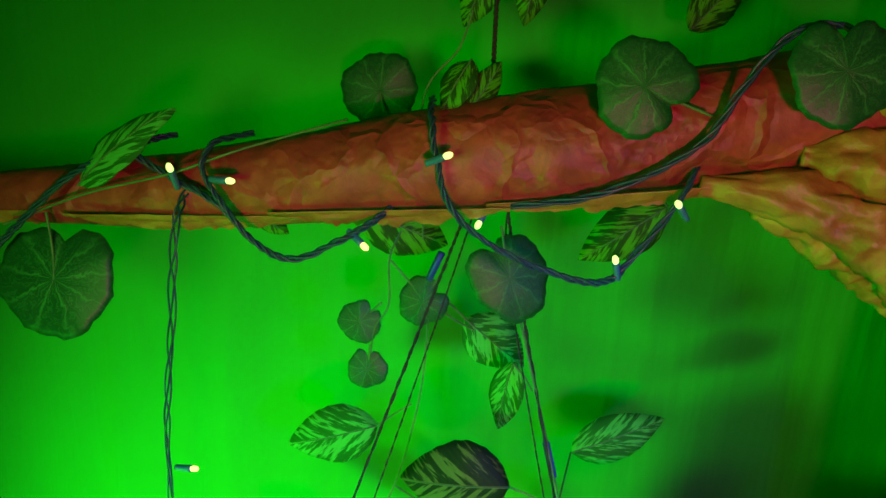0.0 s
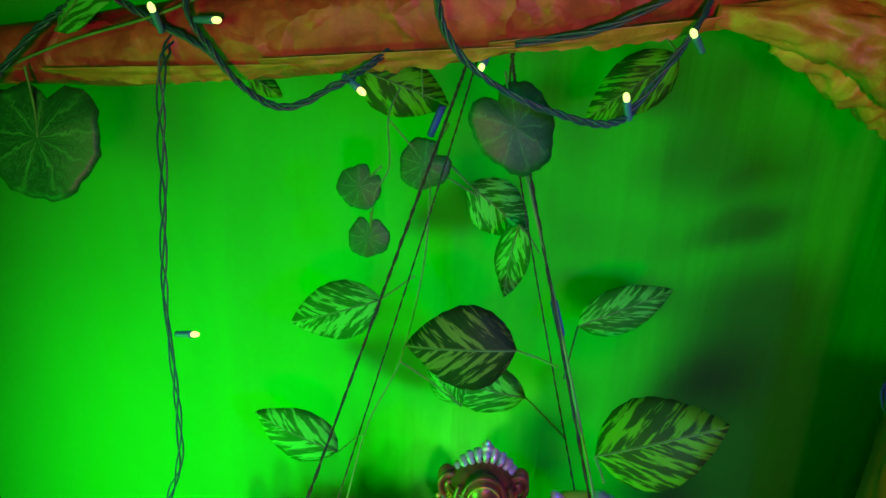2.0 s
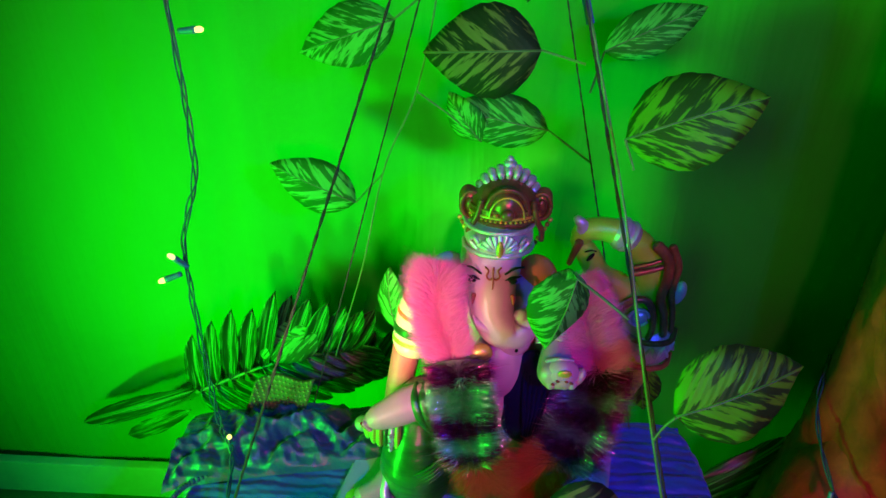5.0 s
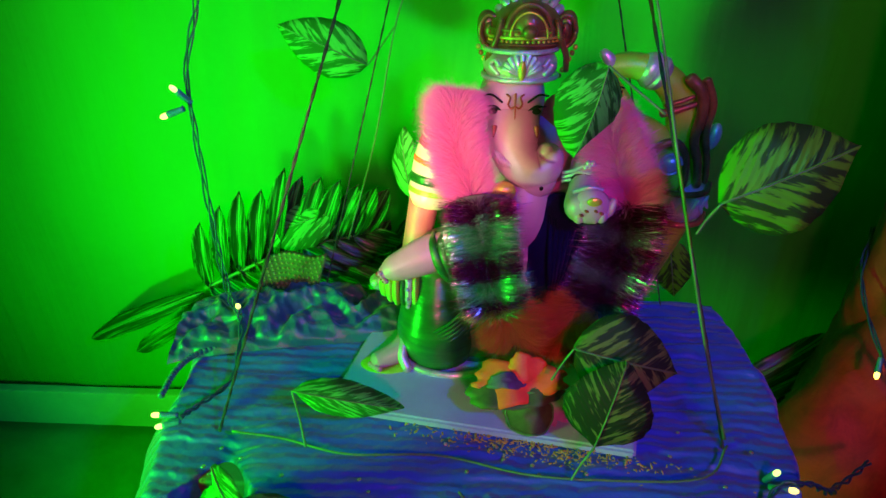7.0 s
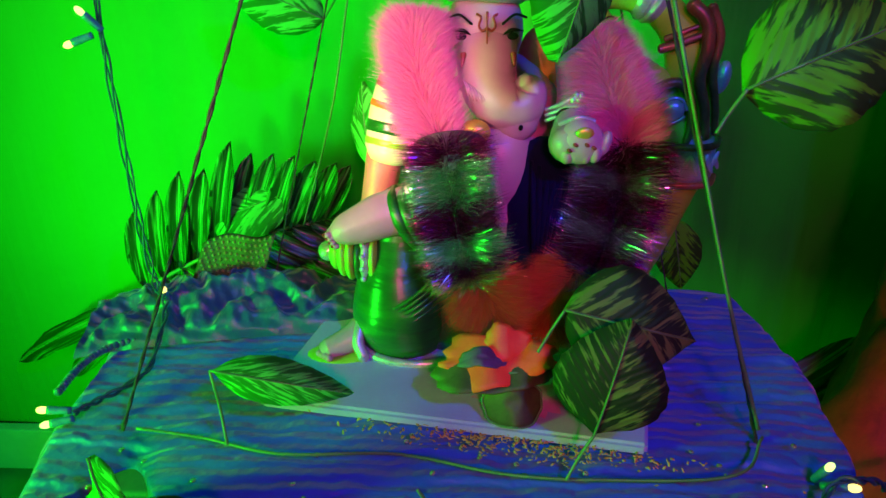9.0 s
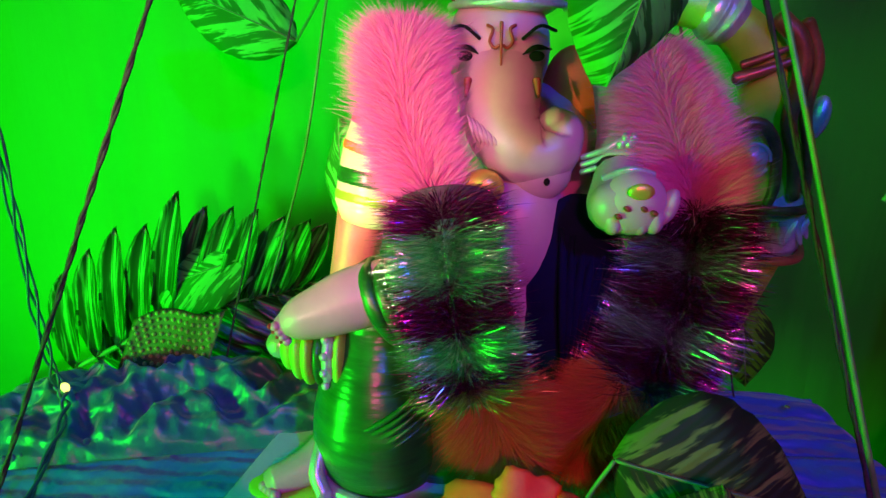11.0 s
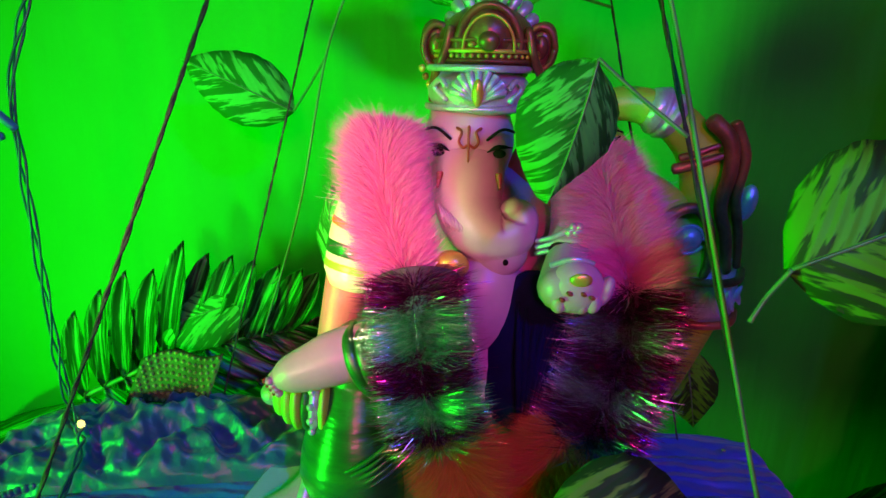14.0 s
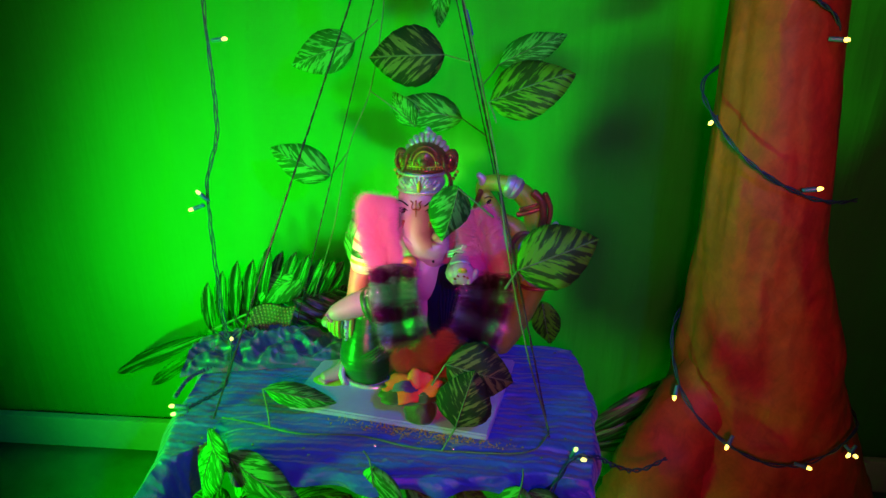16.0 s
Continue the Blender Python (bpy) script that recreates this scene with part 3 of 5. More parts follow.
def net_ribbon():
    r = thing("net_ribbon", "dark perforated ribbon scrap with yellow dots on the bunched cloth", "ribbon", at=(-0.235, 0.410, 0.088))
    n, k = 20, 14
    bend = lambda u, w: Vector((-0.040 + 0.075 * u + 0.012 * w, 0.006 * math.sin(5 * u) + 0.020 * w, -0.026 + 0.040 * w + 0.014 * u + 0.003 * math.sin(6 * u)))
    verts = [bend(i / n, j / k) for i in range(n + 1) for j in range(k + 1)]
    faces = [(i * (k + 1) + j, i * (k + 1) + j + 1, (i + 1) * (k + 1) + j + 1, (i + 1) * (k + 1) + j) for i in range(n) for j in range(k)]
    v, f, _ = thick(verts, faces, [(0, 0)] * len(verts), 0.0006)
    mesh_ob("ribbon_sheet", v, f, OLIVE, r)
    bm = bmesh.new()
    for i in range(12):
        for j in range(8):
            q = bend((i + 0.5 + 0.5 * (j % 2)) / 12.6, (j + 0.5) / 8)
            bmesh.ops.create_cone(bm, cap_ends=True, segments=8, radius1=0.0017, radius2=0.0013, depth=0.0012, matrix=Matrix.Translation(q + Vector((0, -0.0012, 0.0004))) @ pose(0, 0, 0, 64, 0, 0))
    tagged(part("dots", bm, NETMAT, r), "raised yellow-green dots")
    return r


net_ribbon()


def plate():
    p = thing("ceramic_tile", "white glazed tile with purple flower print on the cloth", "tile", at=(0, 0.30, BZ))
    a, b, c = Vector((-0.158, 0.243)), Vector((0.120, 0.198)), Vector((-0.118, 0.424))
    d = b + (c - a)
    bm = bmesh.new()
    quad = [a, b, d, c]
    lo = [bm.verts.new((q.x, q.y - 0.30, 0.001)) for q in quad]
    hi = [bm.verts.new((q.x, q.y - 0.30, 0.011)) for q in quad]
    bm.faces.new(lo[::-1])
    bm.faces.new(hi)
    for i in range(4):
        bm.faces.new((lo[i], lo[(i + 1) % 4], hi[(i + 1) % 4], hi[i]))
    bmesh.ops.bevel(bm, geom=bm.edges[:], offset=0.0025, segments=2, affect="EDGES")
    part("tile_body", bm, TILE, p, smooth=False)
    bm = bmesh.new()
    for k in range(11):
        ang = radians(180 + 180 * k / 10)
        cx, cy = 0.040, 0.258 - 0.30
        pts = []
        for s in range(9):
            u = s / 8
            wdt = 0.0075 * math.sin(math.pi * u) ** 0.7
            pts.append((u, wdt))
        ring = [(u, w) for u, w in pts] + [(u, -w) for u, w in pts[-2:0:-1]]
        vs = []
        for u, w in ring:
            rr = 0.006 + 0.036 * u
            vs.append(bm.verts.new((cx + rr * math.cos(ang) - w * math.sin(ang), cy + 0.85 * (rr * math.sin(ang) + w * math.cos(ang)), 0.0114 + 0.0001 * (k % 3))))
        bm.faces.new(vs)
    part("flower_print", bm, PRINT, p, "purple printed flower", smooth=False)
    return p


plate()


def petals():
    """Small dry petals scattered before the tile, and loose sequins."""
    bm = bmesh.new()
    rnd = random.Random(4)
    for _ in range(420):
        x = rnd.gauss(0.035, 0.055)
        y = 0.213 - 0.16 * (x - 0.03) - abs(rnd.gauss(0, 0.010))
        m = pose(x, y, BZ + 0.003 + rnd.random() * 0.002, rnd.uniform(-40, 40), rnd.uniform(-40, 40), rnd.uniform(0, 360)) @ Matrix.Diagonal((1.0, 0.5, 0.25, 1))
        bmesh.ops.create_icosphere(bm, subdivisions=1, radius=rnd.uniform(0.0012, 0.0024), matrix=m)
    ob = part("dry_petals", bm, GOLDDUST, None)
    tagged(ob, "scatter of small dry yellow petals on blue cloth", "petals", kind="stuff")
    for i in range(30):
        bm = bmesh.new()
        bmesh.ops.create_cone(bm, cap_ends=True, segments=10, radius1=0.0022, radius2=0.0018, depth=0.0008)
        s = part("sequin", bm, SEQUIN, swing)
        s.matrix_local = pose(rnd.uniform(BX0 + 0.03, BX1 - 0.02), rnd.choice((rnd.uniform(0.15, 0.22), rnd.uniform(0.15, 0.42))), BZ + 0.0035, rnd.uniform(-12, 12), rnd.uniform(-12, 12))


petals()


# ---- the statue ----
STATUE = []


def shape(center, radii, m, rot=(0, 0, 0), seg=20, ripple=None):
    STATUE.append(("ball", center, radii, m, rot, seg, ripple))


def limb(points, radius, m, n=20, sides=14):
    STATUE.append(("limb", points, radius, m, n, sides))


def statue():
    mats = [SKIN, PALE, ROSE, GREENSILK, YELLOW, BROWN, SILVER, NAVY, BLACK, REDMARK, GOLD, ORANGE, CREAM]
    (skin, pale, rose, silk, yel, brn, sil, navy, blk, red, gold, orng, cream) = range(13)
    # trunk of the body, lap
    shape((0.025, 0.415, 0.20), (0.062, 0.050, 0.085), skin)
    shape((0.035, 0.385, 0.165), (0.050, 0.045, 0.055), skin)
    shape((0.056, 0.352, 0.165), (0.033, 0.020, 0.066), navy, seg=30)
    for k in range(6):
        limb([(0.046 + 0.006 * k, 0.338, 0.215 - 0.004 * k), (0.048 + 0.004 * k, 0.330, 0.175), (0.050 + 0.002 * k, 0.333, 0.130)], lambda f: 0.0010 + 0.0018 * math.sin(math.pi * min(max(f, 0.05), 0.95)), navy, 14, 8)
    shape((0.022, 0.362, 0.205), (0.030, 0.028, 0.040), skin, seg=28)
    shape((0.03, 0.385, 0.085), (0.10, 0.05, 0.035), silk)
    # legs: one crossed above, one bent down
    limb([(-0.010, 0.365, 0.165), (-0.040, 0.347, 0.172), (-0.062, 0.338, 0.172)], lambda f: 0.025 - 0.003 * f, silk, 30)
    for k in range(7):
        x = -0.010 - 0.0075 * k
        limb([(x - 0.006, 0.340, 0.1965 - 0.0006 * k), (x - 0.006, 0.320, 0.190), (x + 0.001, 0.3115, 0.174), (x + 0.011, 0.3135, 0.157), (x + 0.020, 0.324, 0.147)], lambda f: 0.0022 + 0.0032 * math.sin(math.pi * min(max(f, 0.05), 0.95)), silk, 22, 10)
    limb([(-0.045, 0.336, 0.177), (-0.066, 0.328, 0.1755), (-0.086, 0.320, 0.170), (-0.101, 0.315, 0.166), (-0.108, 0.313, 0.164)], lambda f: lerp_table(f, (0, 0.0195), (0.35, 0.0178), (0.7, 0.0125), (1, 0.0062)), skin, 30, 18)
    for k in range(4):
        shape((-0.1105 + 0.0016 * k, 0.3085 + 0.001 * k, 0.1655 - 0.0036 * k), (0.0030, 0.0034, 0.0026), skin, seg=10)
        shape((-0.1132 + 0.0016 * k, 0.3075 + 0.001 * k, 0.1660 - 0.0036 * k), (0.0013, 0.0022, 0.0016), red, seg=8)
    shape((-0.050, 0.348, 0.094), (0.043, 0.036, 0.060), silk, seg=32)
    limb([(-0.058, 0.342, 0.150), (-0.060, 0.334, 0.118), (-0.059, 0.330, 0.09), (-0.056, 0.331, 0.068)], lambda f: 0.022 + 0.019 * math.sin(f * 2.0), silk, 36, 26)
    limb([(-0.026, 0.345, 0.138), (-0.022, 0.335, 0.10), (-0.020, 0.333, 0.070)], lambda f: 0.018 + 0.011 * f, silk, 24, 18)
    for k in range(7):
        f = k / 6
        limb([(-0.018 - 0.006 * f, 0.312, 0.140 - 0.045 * f), (-0.045, 0.2965 - 0.002 * f, 0.118 - 0.030 * f), (-0.072, 0.2985, 0.102 - 0.020 * f), (-0.092, 0.318, 0.096 - 0.018 * f)], lambda g: 0.0006 + 0.0013 * math.sin(math.pi * min(max(g, 0.03), 0.97)), silk, 20, 8)
    limb([(-0.096, 0.318, 0.068), (-0.080, 0.296, 0.064), (-0.045, 0.287, 0.062), (-0.010, 0.296, 0.064), (0.006, 0.314, 0.075), (0.006, 0.318, 0.10)], lambda f: 0.0036, sil, 34, 8)
    limb([(-0.090, 0.312, 0.086), (-0.092, 0.300, 0.074), (-0.086, 0.292, 0.064)], lambda f: 0.005, sil, 12, 8)
    limb([(-0.088, 0.318, 0.076), (-0.100, 0.308, 0.071), (-0.118, 0.300, 0.066)], lambda f: 0.0135 - 0.0045 * f, skin)
    for k in range(4):
        shape((-0.1235 + 0.003 * k, 0.297 - 0.0024 * k, 0.0650), (0.0034, 0.0034, 0.0032), skin, seg=10)
    shape((-0.108, 0.303, 0.060), (0.028, 0.016, 0.004), yel)
    # other knee, belts and hanging sash
    limb([(0.03, 0.365, 0.10), (0.075, 0.345, 0.085), (0.105, 0.35, 0.075)], lambda f: 0.028 - 0.006 * f, silk, 20)
    for k in range(7):
        shape((-0.002 + 0.003 * k, 0.302 + 0.002 * k, 0.105 - 0.006 * k), (0.006, 0.004, 0.0045), sil, seg=10)
    shape((0.05, 0.33, 0.066), (0.05, 0.03, 0.012), sil)
    # round cushion end beside the knee
    for k, (rr, mm) in enumerate(((0.0085, sil), (0.014, yel), (0.0185, yel), (0.0205, yel), (0.0195, silk), (0.0215, sil), (0.0225, yel))):
        shape((-0.116 + 0.0062 * k, 0.332, 0.141 - 0.0012 * k), (0.0060 if k else 0.009, rr, rr), mm)
    for k in range(14):
        a = 2 * math.pi * k / 14
        shape((-0.086, 0.332 + 0.0218 * math.cos(a), 0.135 + 0.0218 * math.sin(a)), (0.0026, 0.0026, 0.0026), sil, seg=8)
    limb([(-0.085, 0.345, 0.134), (-0.02, 0.40, 0.11), (0.10, 0.43, 0.10)], lambda f: 0.022, yel, 16)
    # arm at the rear side
    limb([(-0.045, 0.395, 0.275), (-0.060, 0.388, 0.245), (-0.068, 0.380, 0.212)], lambda f: 0.0255 - 0.004 * f, cream, 24, 24)
    arm = [(-0.045, 0.395, 0.275), (-0.060, 0.388, 0.245), (-0.068, 0.380, 0.212)]
    along = spline(arm, 20)
    for a0, a1, mm in ((3, 4, red), (5, 7, red), (10, 11, orng), (14, 16, silk), (18, 19, yel)):
        limb([along[a0], along[a1]], lambda f, a0=a0: 0.0259 - 0.004 * a0 / 20, mm, 4, 24)
    limb([(-0.072, 0.384, 0.215), (-0.078, 0.380, 0.18), (-0.084, 0.376, 0.145), (-0.086, 0.372, 0.12)], lambda f: 0.0155 - 0.002 * f, rose, 20)
    # head
    shape((0.0095, 0.408, 0.303), (0.031, 0.038, 0.038), pale)
    shape((0.0100, 0.388, 0.308), (0.0285, 0.0250, 0.033), pale, seg=32)
    limb([(0.010, 0.392, 0.302), (0.0105, 0.374, 0.284), (0.012, 0.364, 0.268), (0.021, 0.356, 0.256), (0.036, 0.354, 0.253), (0.044, 0.357, 0.264), (0.039, 0.355, 0.272)],
         lambda f: lerp_table(f, (0, 0.0255), (0.25, 0.0225), (0.5, 0.0200), (0.75, 0.0155), (1, 0.008)), skin, 48, 28)
    for k in range(17):
        f = k / 16
        x, y, z = -0.004 + 0.040 * f, 0.3460 - 0.0050 * math.sin(f * 3), 0.2655 - 0.009 * math.sin(f * 2.4)
        limb([(x - 0.003, y + 0.003, z + 0.0095), (x, y - 0.0010, z + 0.003), (x + 0.002, y - 0.0005, z - 0.004)], lambda g: 0.0003 + 0.0013 * math.sin(math.pi * min(max(g, 0.02), 0.98)), skin, 8, 6)
    shape((0.034, 0.352, 0.244), (0.017, 0.013, 0.017), skin, seg=24)
    shape((0.0365, 0.3393, 0.241), (0.0018, 0.0012, 0.0022), blk, seg=10)
    for sx in (-1, 1):
        ex = 0.0105 + sx * 0.0195
        limb([(ex - 0.008 * sx, 0.3655, 0.3045), (ex - 0.001 * sx, 0.3640, 0.3085), (ex + 0.008 * sx, 0.3700, 0.3070)], lambda f: 0.0017 * math.sin(math.pi * max(0.1, min(f, 0.9))), blk, 10, 6)
        limb([(ex - 0.008 * sx, 0.3635, 0.3130), (ex + 0.001 * sx, 0.3640, 0.3195), (ex + 0.010 * sx, 0.3715, 0.3165)], lambda f: 0.0010, blk, 10, 6)
        shape((ex, 0.3660, 0.3038), (0.0042, 0.0014, 0.0028), blk, seg=12)
        limb([(0.0115 + sx * 0.0185, 0.3585, 0.292), (0.0115 + sx * 0.0195, 0.3540, 0.284)], lambda f: 0.0024 - 0.0016 * f, red, 6, 8)
    # forehead mark
    limb([(0.0105, 0.3610, 0.3215), (0.0105, 0.3585, 0.309), (0.0105, 0.3565, 0.2955)], lambda f: 0.0011 - 0.0005 * f, red, 10, 6)
    for sx in (-1, 1):
        limb([(0.0105 + sx * 0.0075, 0.3635, 0.320), (0.0105 + sx * 0.0045, 0.3610, 0.318), (0.0105 + sx * 0.0062, 0.3610, 0.312), (0.0105 + sx * 0.0035, 0.3600, 0.3085), (0.0105 + sx * 0.001, 0.3595, 0.310)], lambda f: 0.0009, red, 12, 6)
    # ears behind the garland
    for sx in (-1, 1):
        shape((0.012 + sx * 0.046, 0.412, 0.278), (0.022, 0.008, 0.028), pale if sx < 0 else orng, (0, 0, -18 * sx))
    # crown: band, dome, side bosses and shell fan
    shape((0.0150, 0.399, 0.3385), (0.0335, 0.0365, 0.0195), sil, seg=36)
    for zz, rr in ((0.3275, 0.0335), (0.3520, 0.0325)):
        limb([(0.0150 + rr * math.cos(radians(q)), 0.399 - rr * 1.06 * math.sin(radians(q)), zz + 0.004 * math.sin(radians(q))) for q in range(-10, 191, 20)], lambda f: 0.0022, sil, 40, 8)
    for k in range(9):
        a = radians(10 + 160 * k / 8)
        limb([(0.0150, 0.3635, 0.335), (0.0150 + 0.010 * math.cos(a), 0.3610, 0.3395 + 0.007 * math.sin(a)), (0.0150 + 0.0165 * math.cos(a), 0.3650, 0.3400 + 0.014 * math.sin(a))], lambda f: 0.0012 + 0.0016 * f, sil, 10, 8)
    for sx in (-1, 1):
        limb([(0.0150 + sx * 0.020, 0.3690, 0.336), (0.0150 + sx * 0.027, 0.3745, 0.343), (0.0150 + sx * 0.0235, 0.3700, 0.3485), (0.0150 + sx * 0.0195, 0.3665, 0.3445)], lambda f: 0.0019, sil, 14, 8)
    shape((0.0150, 0.3600, 0.3420), (0.0036, 0.0032, 0.0085), gold, seg=14)
    shape((0.0195, 0.408, 0.364), (0.0335, 0.0330, 0.0280), brn, seg=36)
    for zz, rr, mm in ((0.3555, 0.0345, brn), (0.3615, 0.0343, gold), (0.3680, 0.0335, brn)):
        limb([(0.0195 + rr * math.cos(radians(q)), 0.408 - rr * 0.98 * math.sin(radians(q)), zz + 0.004 * math.sin(radians(q))) for q in range(0, 181, 20)], lambda f: 0.0014, mm, 30, 6)
    for k in range(19):
        a = radians(20 + 140 * k / 18)
        shape((0.0195 + 0.0350 * math.cos(a), 0.408 - 0.0343 * math.sin(a), 0.3585 + 0.004 * math.sin(a)), (0.0014, 0.0014, 0.0014), gold, seg=6)
    shape((0.0205, 0.388, 0.3720), (0.0165, 0.0150, 0.0190), brn, seg=24)
    limb([(0.0205 + 0.0195 * math.cos(radians(q)), 0.3830, 0.3665 + 0.0255 * math.sin(radians(q))) for q in range(-10, 191, 20)], lambda f: 0.0026, brn, 30, 8)
    limb([(0.0205 + 0.0160 * math.cos(radians(q)), 0.3775, 0.3655 + 0.0210 * math.sin(radians(q))) for q in range(0, 181, 20)], lambda f: 0.0011, gold, 26, 6)
    shape((0.0205, 0.3715, 0.3715), (0.0068, 0.0050, 0.0060), brn, seg=16)
    shape((0.0100, 0.3745, 0.3690), (0.0024, 0.0020, 0.0018), gold, seg=8)
    for sx in (-1, 1):
        cx = 0.0205 + sx * 0.0335
        shape((cx, 0.412, 0.3650), (0.0110, 0.0095, 0.0170), brn, (0, 16 * sx, 0), 22)
        limb([(cx + 0.0090 * math.cos(radians(q)), 0.4030, 0.3655 + 0.0135 * math.sin(radians(q))) for q in range(0, 361, 30)], lambda f: 0.0024, brn, 30, 8)
        shape((cx, 0.4020, 0.3660), (0.0050, 0.0040, 0.0075), brn, seg=12)
        limb([(0.0205 + sx * 0.024, 0.386, 0.378), (0.0205 + sx * 0.028, 0.384, 0.362), (0.0205 + sx * 0.034, 0.388, 0.348), (0.0205 + sx * 0.036, 0.398, 0.332)], lambda f: 0.0028, brn, 18, 8)
        for k in range(6):
            shape((cx + sx * (0.010 - 0.0025 * k), 0.404, 0.351 - 0.0052 * k), (0.0024, 0.0024, 0.0026), brn if k % 2 else gold, seg=8)
    shape((0.0215, 0.418, 0.3700), (0.0270, 0.0100, 0.0240), sil, seg=28)
    for k in range(11):
        a = radians(4 + 172 * k / 10)
        ca, sa = math.cos(a), math.sin(a)
        limb([(0.0215 + 0.0190 * ca, 0.4080, 0.3710 + 0.0195 * sa), (0.0215 + 0.0255 * ca, 0.4070, 0.3715 + 0.0255 * sa), (0.0215 + 0.0290 * ca, 0.4130, 0.3720 + 0.0295 * sa)], lambda f: 0.0022 + 0.0022 * f, sil, 10, 10)
    shape((0.0225, 0.4140, 0.4040), (0.0065, 0.0060, 0.0045), sil, seg=12)
    shape((0.0225, 0.4145, 0.4080), (0.0035, 0.0035, 0.0035), sil, seg=10)
    # necklace and armlet
    limb([(-0.016, 0.362, 0.250), (-0.010, 0.345, 0.222), (0.004, 0.339, 0.209), (0.016, 0.345, 0.214)], lambda f: 0.0055, sil, 22, 10)
    shape((0.002, 0.338, 0.238), (0.012, 0.008, 0.010), gold)
    limb([(0.085, 0.385, 0.285), (0.085, 0.368, 0.258), (0.078, 0.348, 0.242)], lambda f: 0.021 - 0.003 * f, skin, 20)
    limb([(0.080, 0.350, 0.243), (0.072, 0.325, 0.237), (0.069, 0.312, 0.236)], lambda f: 0.0165 - 0.002 * f, skin, 14)
    for dz in (-0.0042, 0.0, 0.0042):
        limb([(0.056, 0.350, 0.248 + dz), (0.066, 0.3455, 0.253 + dz), (0.076, 0.3455, 0.259 + dz)], lambda f: 0.0017, sil, 12, 8)
    for k in range(4):
        shape((0.075 + 0.0020 * k, 0.3435, 0.261 + 0.003 * (k % 2)), (0.0026, 0.0026, 0.0036), sil, seg=8)
    # raised hand
    first = len(STATUE)
    shape((0.069, 0.312, 0.2375), (0.0165, 0.0115, 0.0165), pale, seg=26)
    for k in range(4):
        shape((0.0590 + 0.0066 * k, 0.3100, 0.2300 + 0.0008 * (k % 2)), (0.0058, 0.0076, 0.0085), pale, seg=14)
    shape((0.0855, 0.311, 0.236), (0.005, 0.006, 0.010), pale, (0, 20, 0), 12)
    shape((0.070, 0.3015, 0.2465), (0.0065, 0.002, 0.0042), gold, seg=12)
    for dx, dz in ((-0.009, -0.004), (-0.005, 0.000), (0.003, 0.000), (0.008, -0.002)):
        shape((0.069 + dx, 0.3008, 0.238 + dz), (0.0022, 0.0012, 0.0014), red, (0, 30, 0), 8)
    limb([(0.054, 0.316, 0.249), (0.066, 0.313, 0.2545), (0.078, 0.315, 0.2515)], lambda f: 0.0018, sil, 10, 8)
    for i in range(first, len(STATUE)):
        kind, place, *rest = STATUE[i]
        step = Vector((0.0085, 0, 0.001))
        STATUE[i] = (kind, tuple(Vector(place) + step) if kind == "ball" else [Vector(q) + step for q in place], *rest)
    # carved back rest: a beast's head as a ring, a banded neck, a slanting post
    limb([(0.100, 0.432, 0.310), (0.104, 0.432, 0.324), (0.124, 0.432, 0.327), (0.150, 0.432, 0.318), (0.170, 0.432, 0.299), (0.181, 0.432, 0.272), (0.184, 0.432, 0.243), (0.186, 0.432, 0.205)],
         lambda f: lerp_table(f, (0, 0.010), (0.3, 0.0125), (0.6, 0.0165), (1, 0.022)), yel, 60, 20)
    limb([(0.100, 0.432, 0.312), (0.111, 0.430, 0.296), (0.124, 0.430, 0.276), (0.144, 0.430, 0.262), (0.166, 0.430, 0.240), (0.182, 0.430, 0.212)], lambda f: lerp_table(f, (0, 0.010), (0.25, 0.0125), (0.5, 0.012), (1, 0.024)), yel, 50, 20)
    limb([(0.160, 0.434, 0.250), (0.170, 0.434, 0.225), (0.176, 0.434, 0.200)], lambda f: 0.020, yel, 20, 18)
    limb([(0.182, 0.432, 0.178), (0.168, 0.432, 0.135), (0.148, 0.430, 0.085), (0.132, 0.428, 0.058)], lambda f: 0.027 - 0.004 * f, yel, 30, 24)
    limb([(0.150, 0.440, 0.160), (0.130, 0.440, 0.10), (0.11, 0.44, 0.062)], lambda f: 0.026, yel, 20, 18)
    limb([(0.187, 0.432, 0.204), (0.1865, 0.432, 0.190), (0.186, 0.432, 0.176)], lambda f: 0.0285, sil, 10, 28)
    for zz in (0.2065, 0.1725):
        limb([(0.158, 0.428, zz), (0.168, 0.407, zz), (0.187, 0.4005, zz), (0.206, 0.407, zz), (0.216, 0.428, zz)], lambda f: 0.0032, brn, 24, 8)
    for k in range(10):
        a = radians(20 + 140 * k / 9)
        shape((0.187 + 0.0285 * math.cos(a), 0.432 - 0.0285 * math.sin(a), 0.190), (0.0024, 0.0024, 0.0105), sil, (0, 22 if k % 2 else -22, 0), 8)
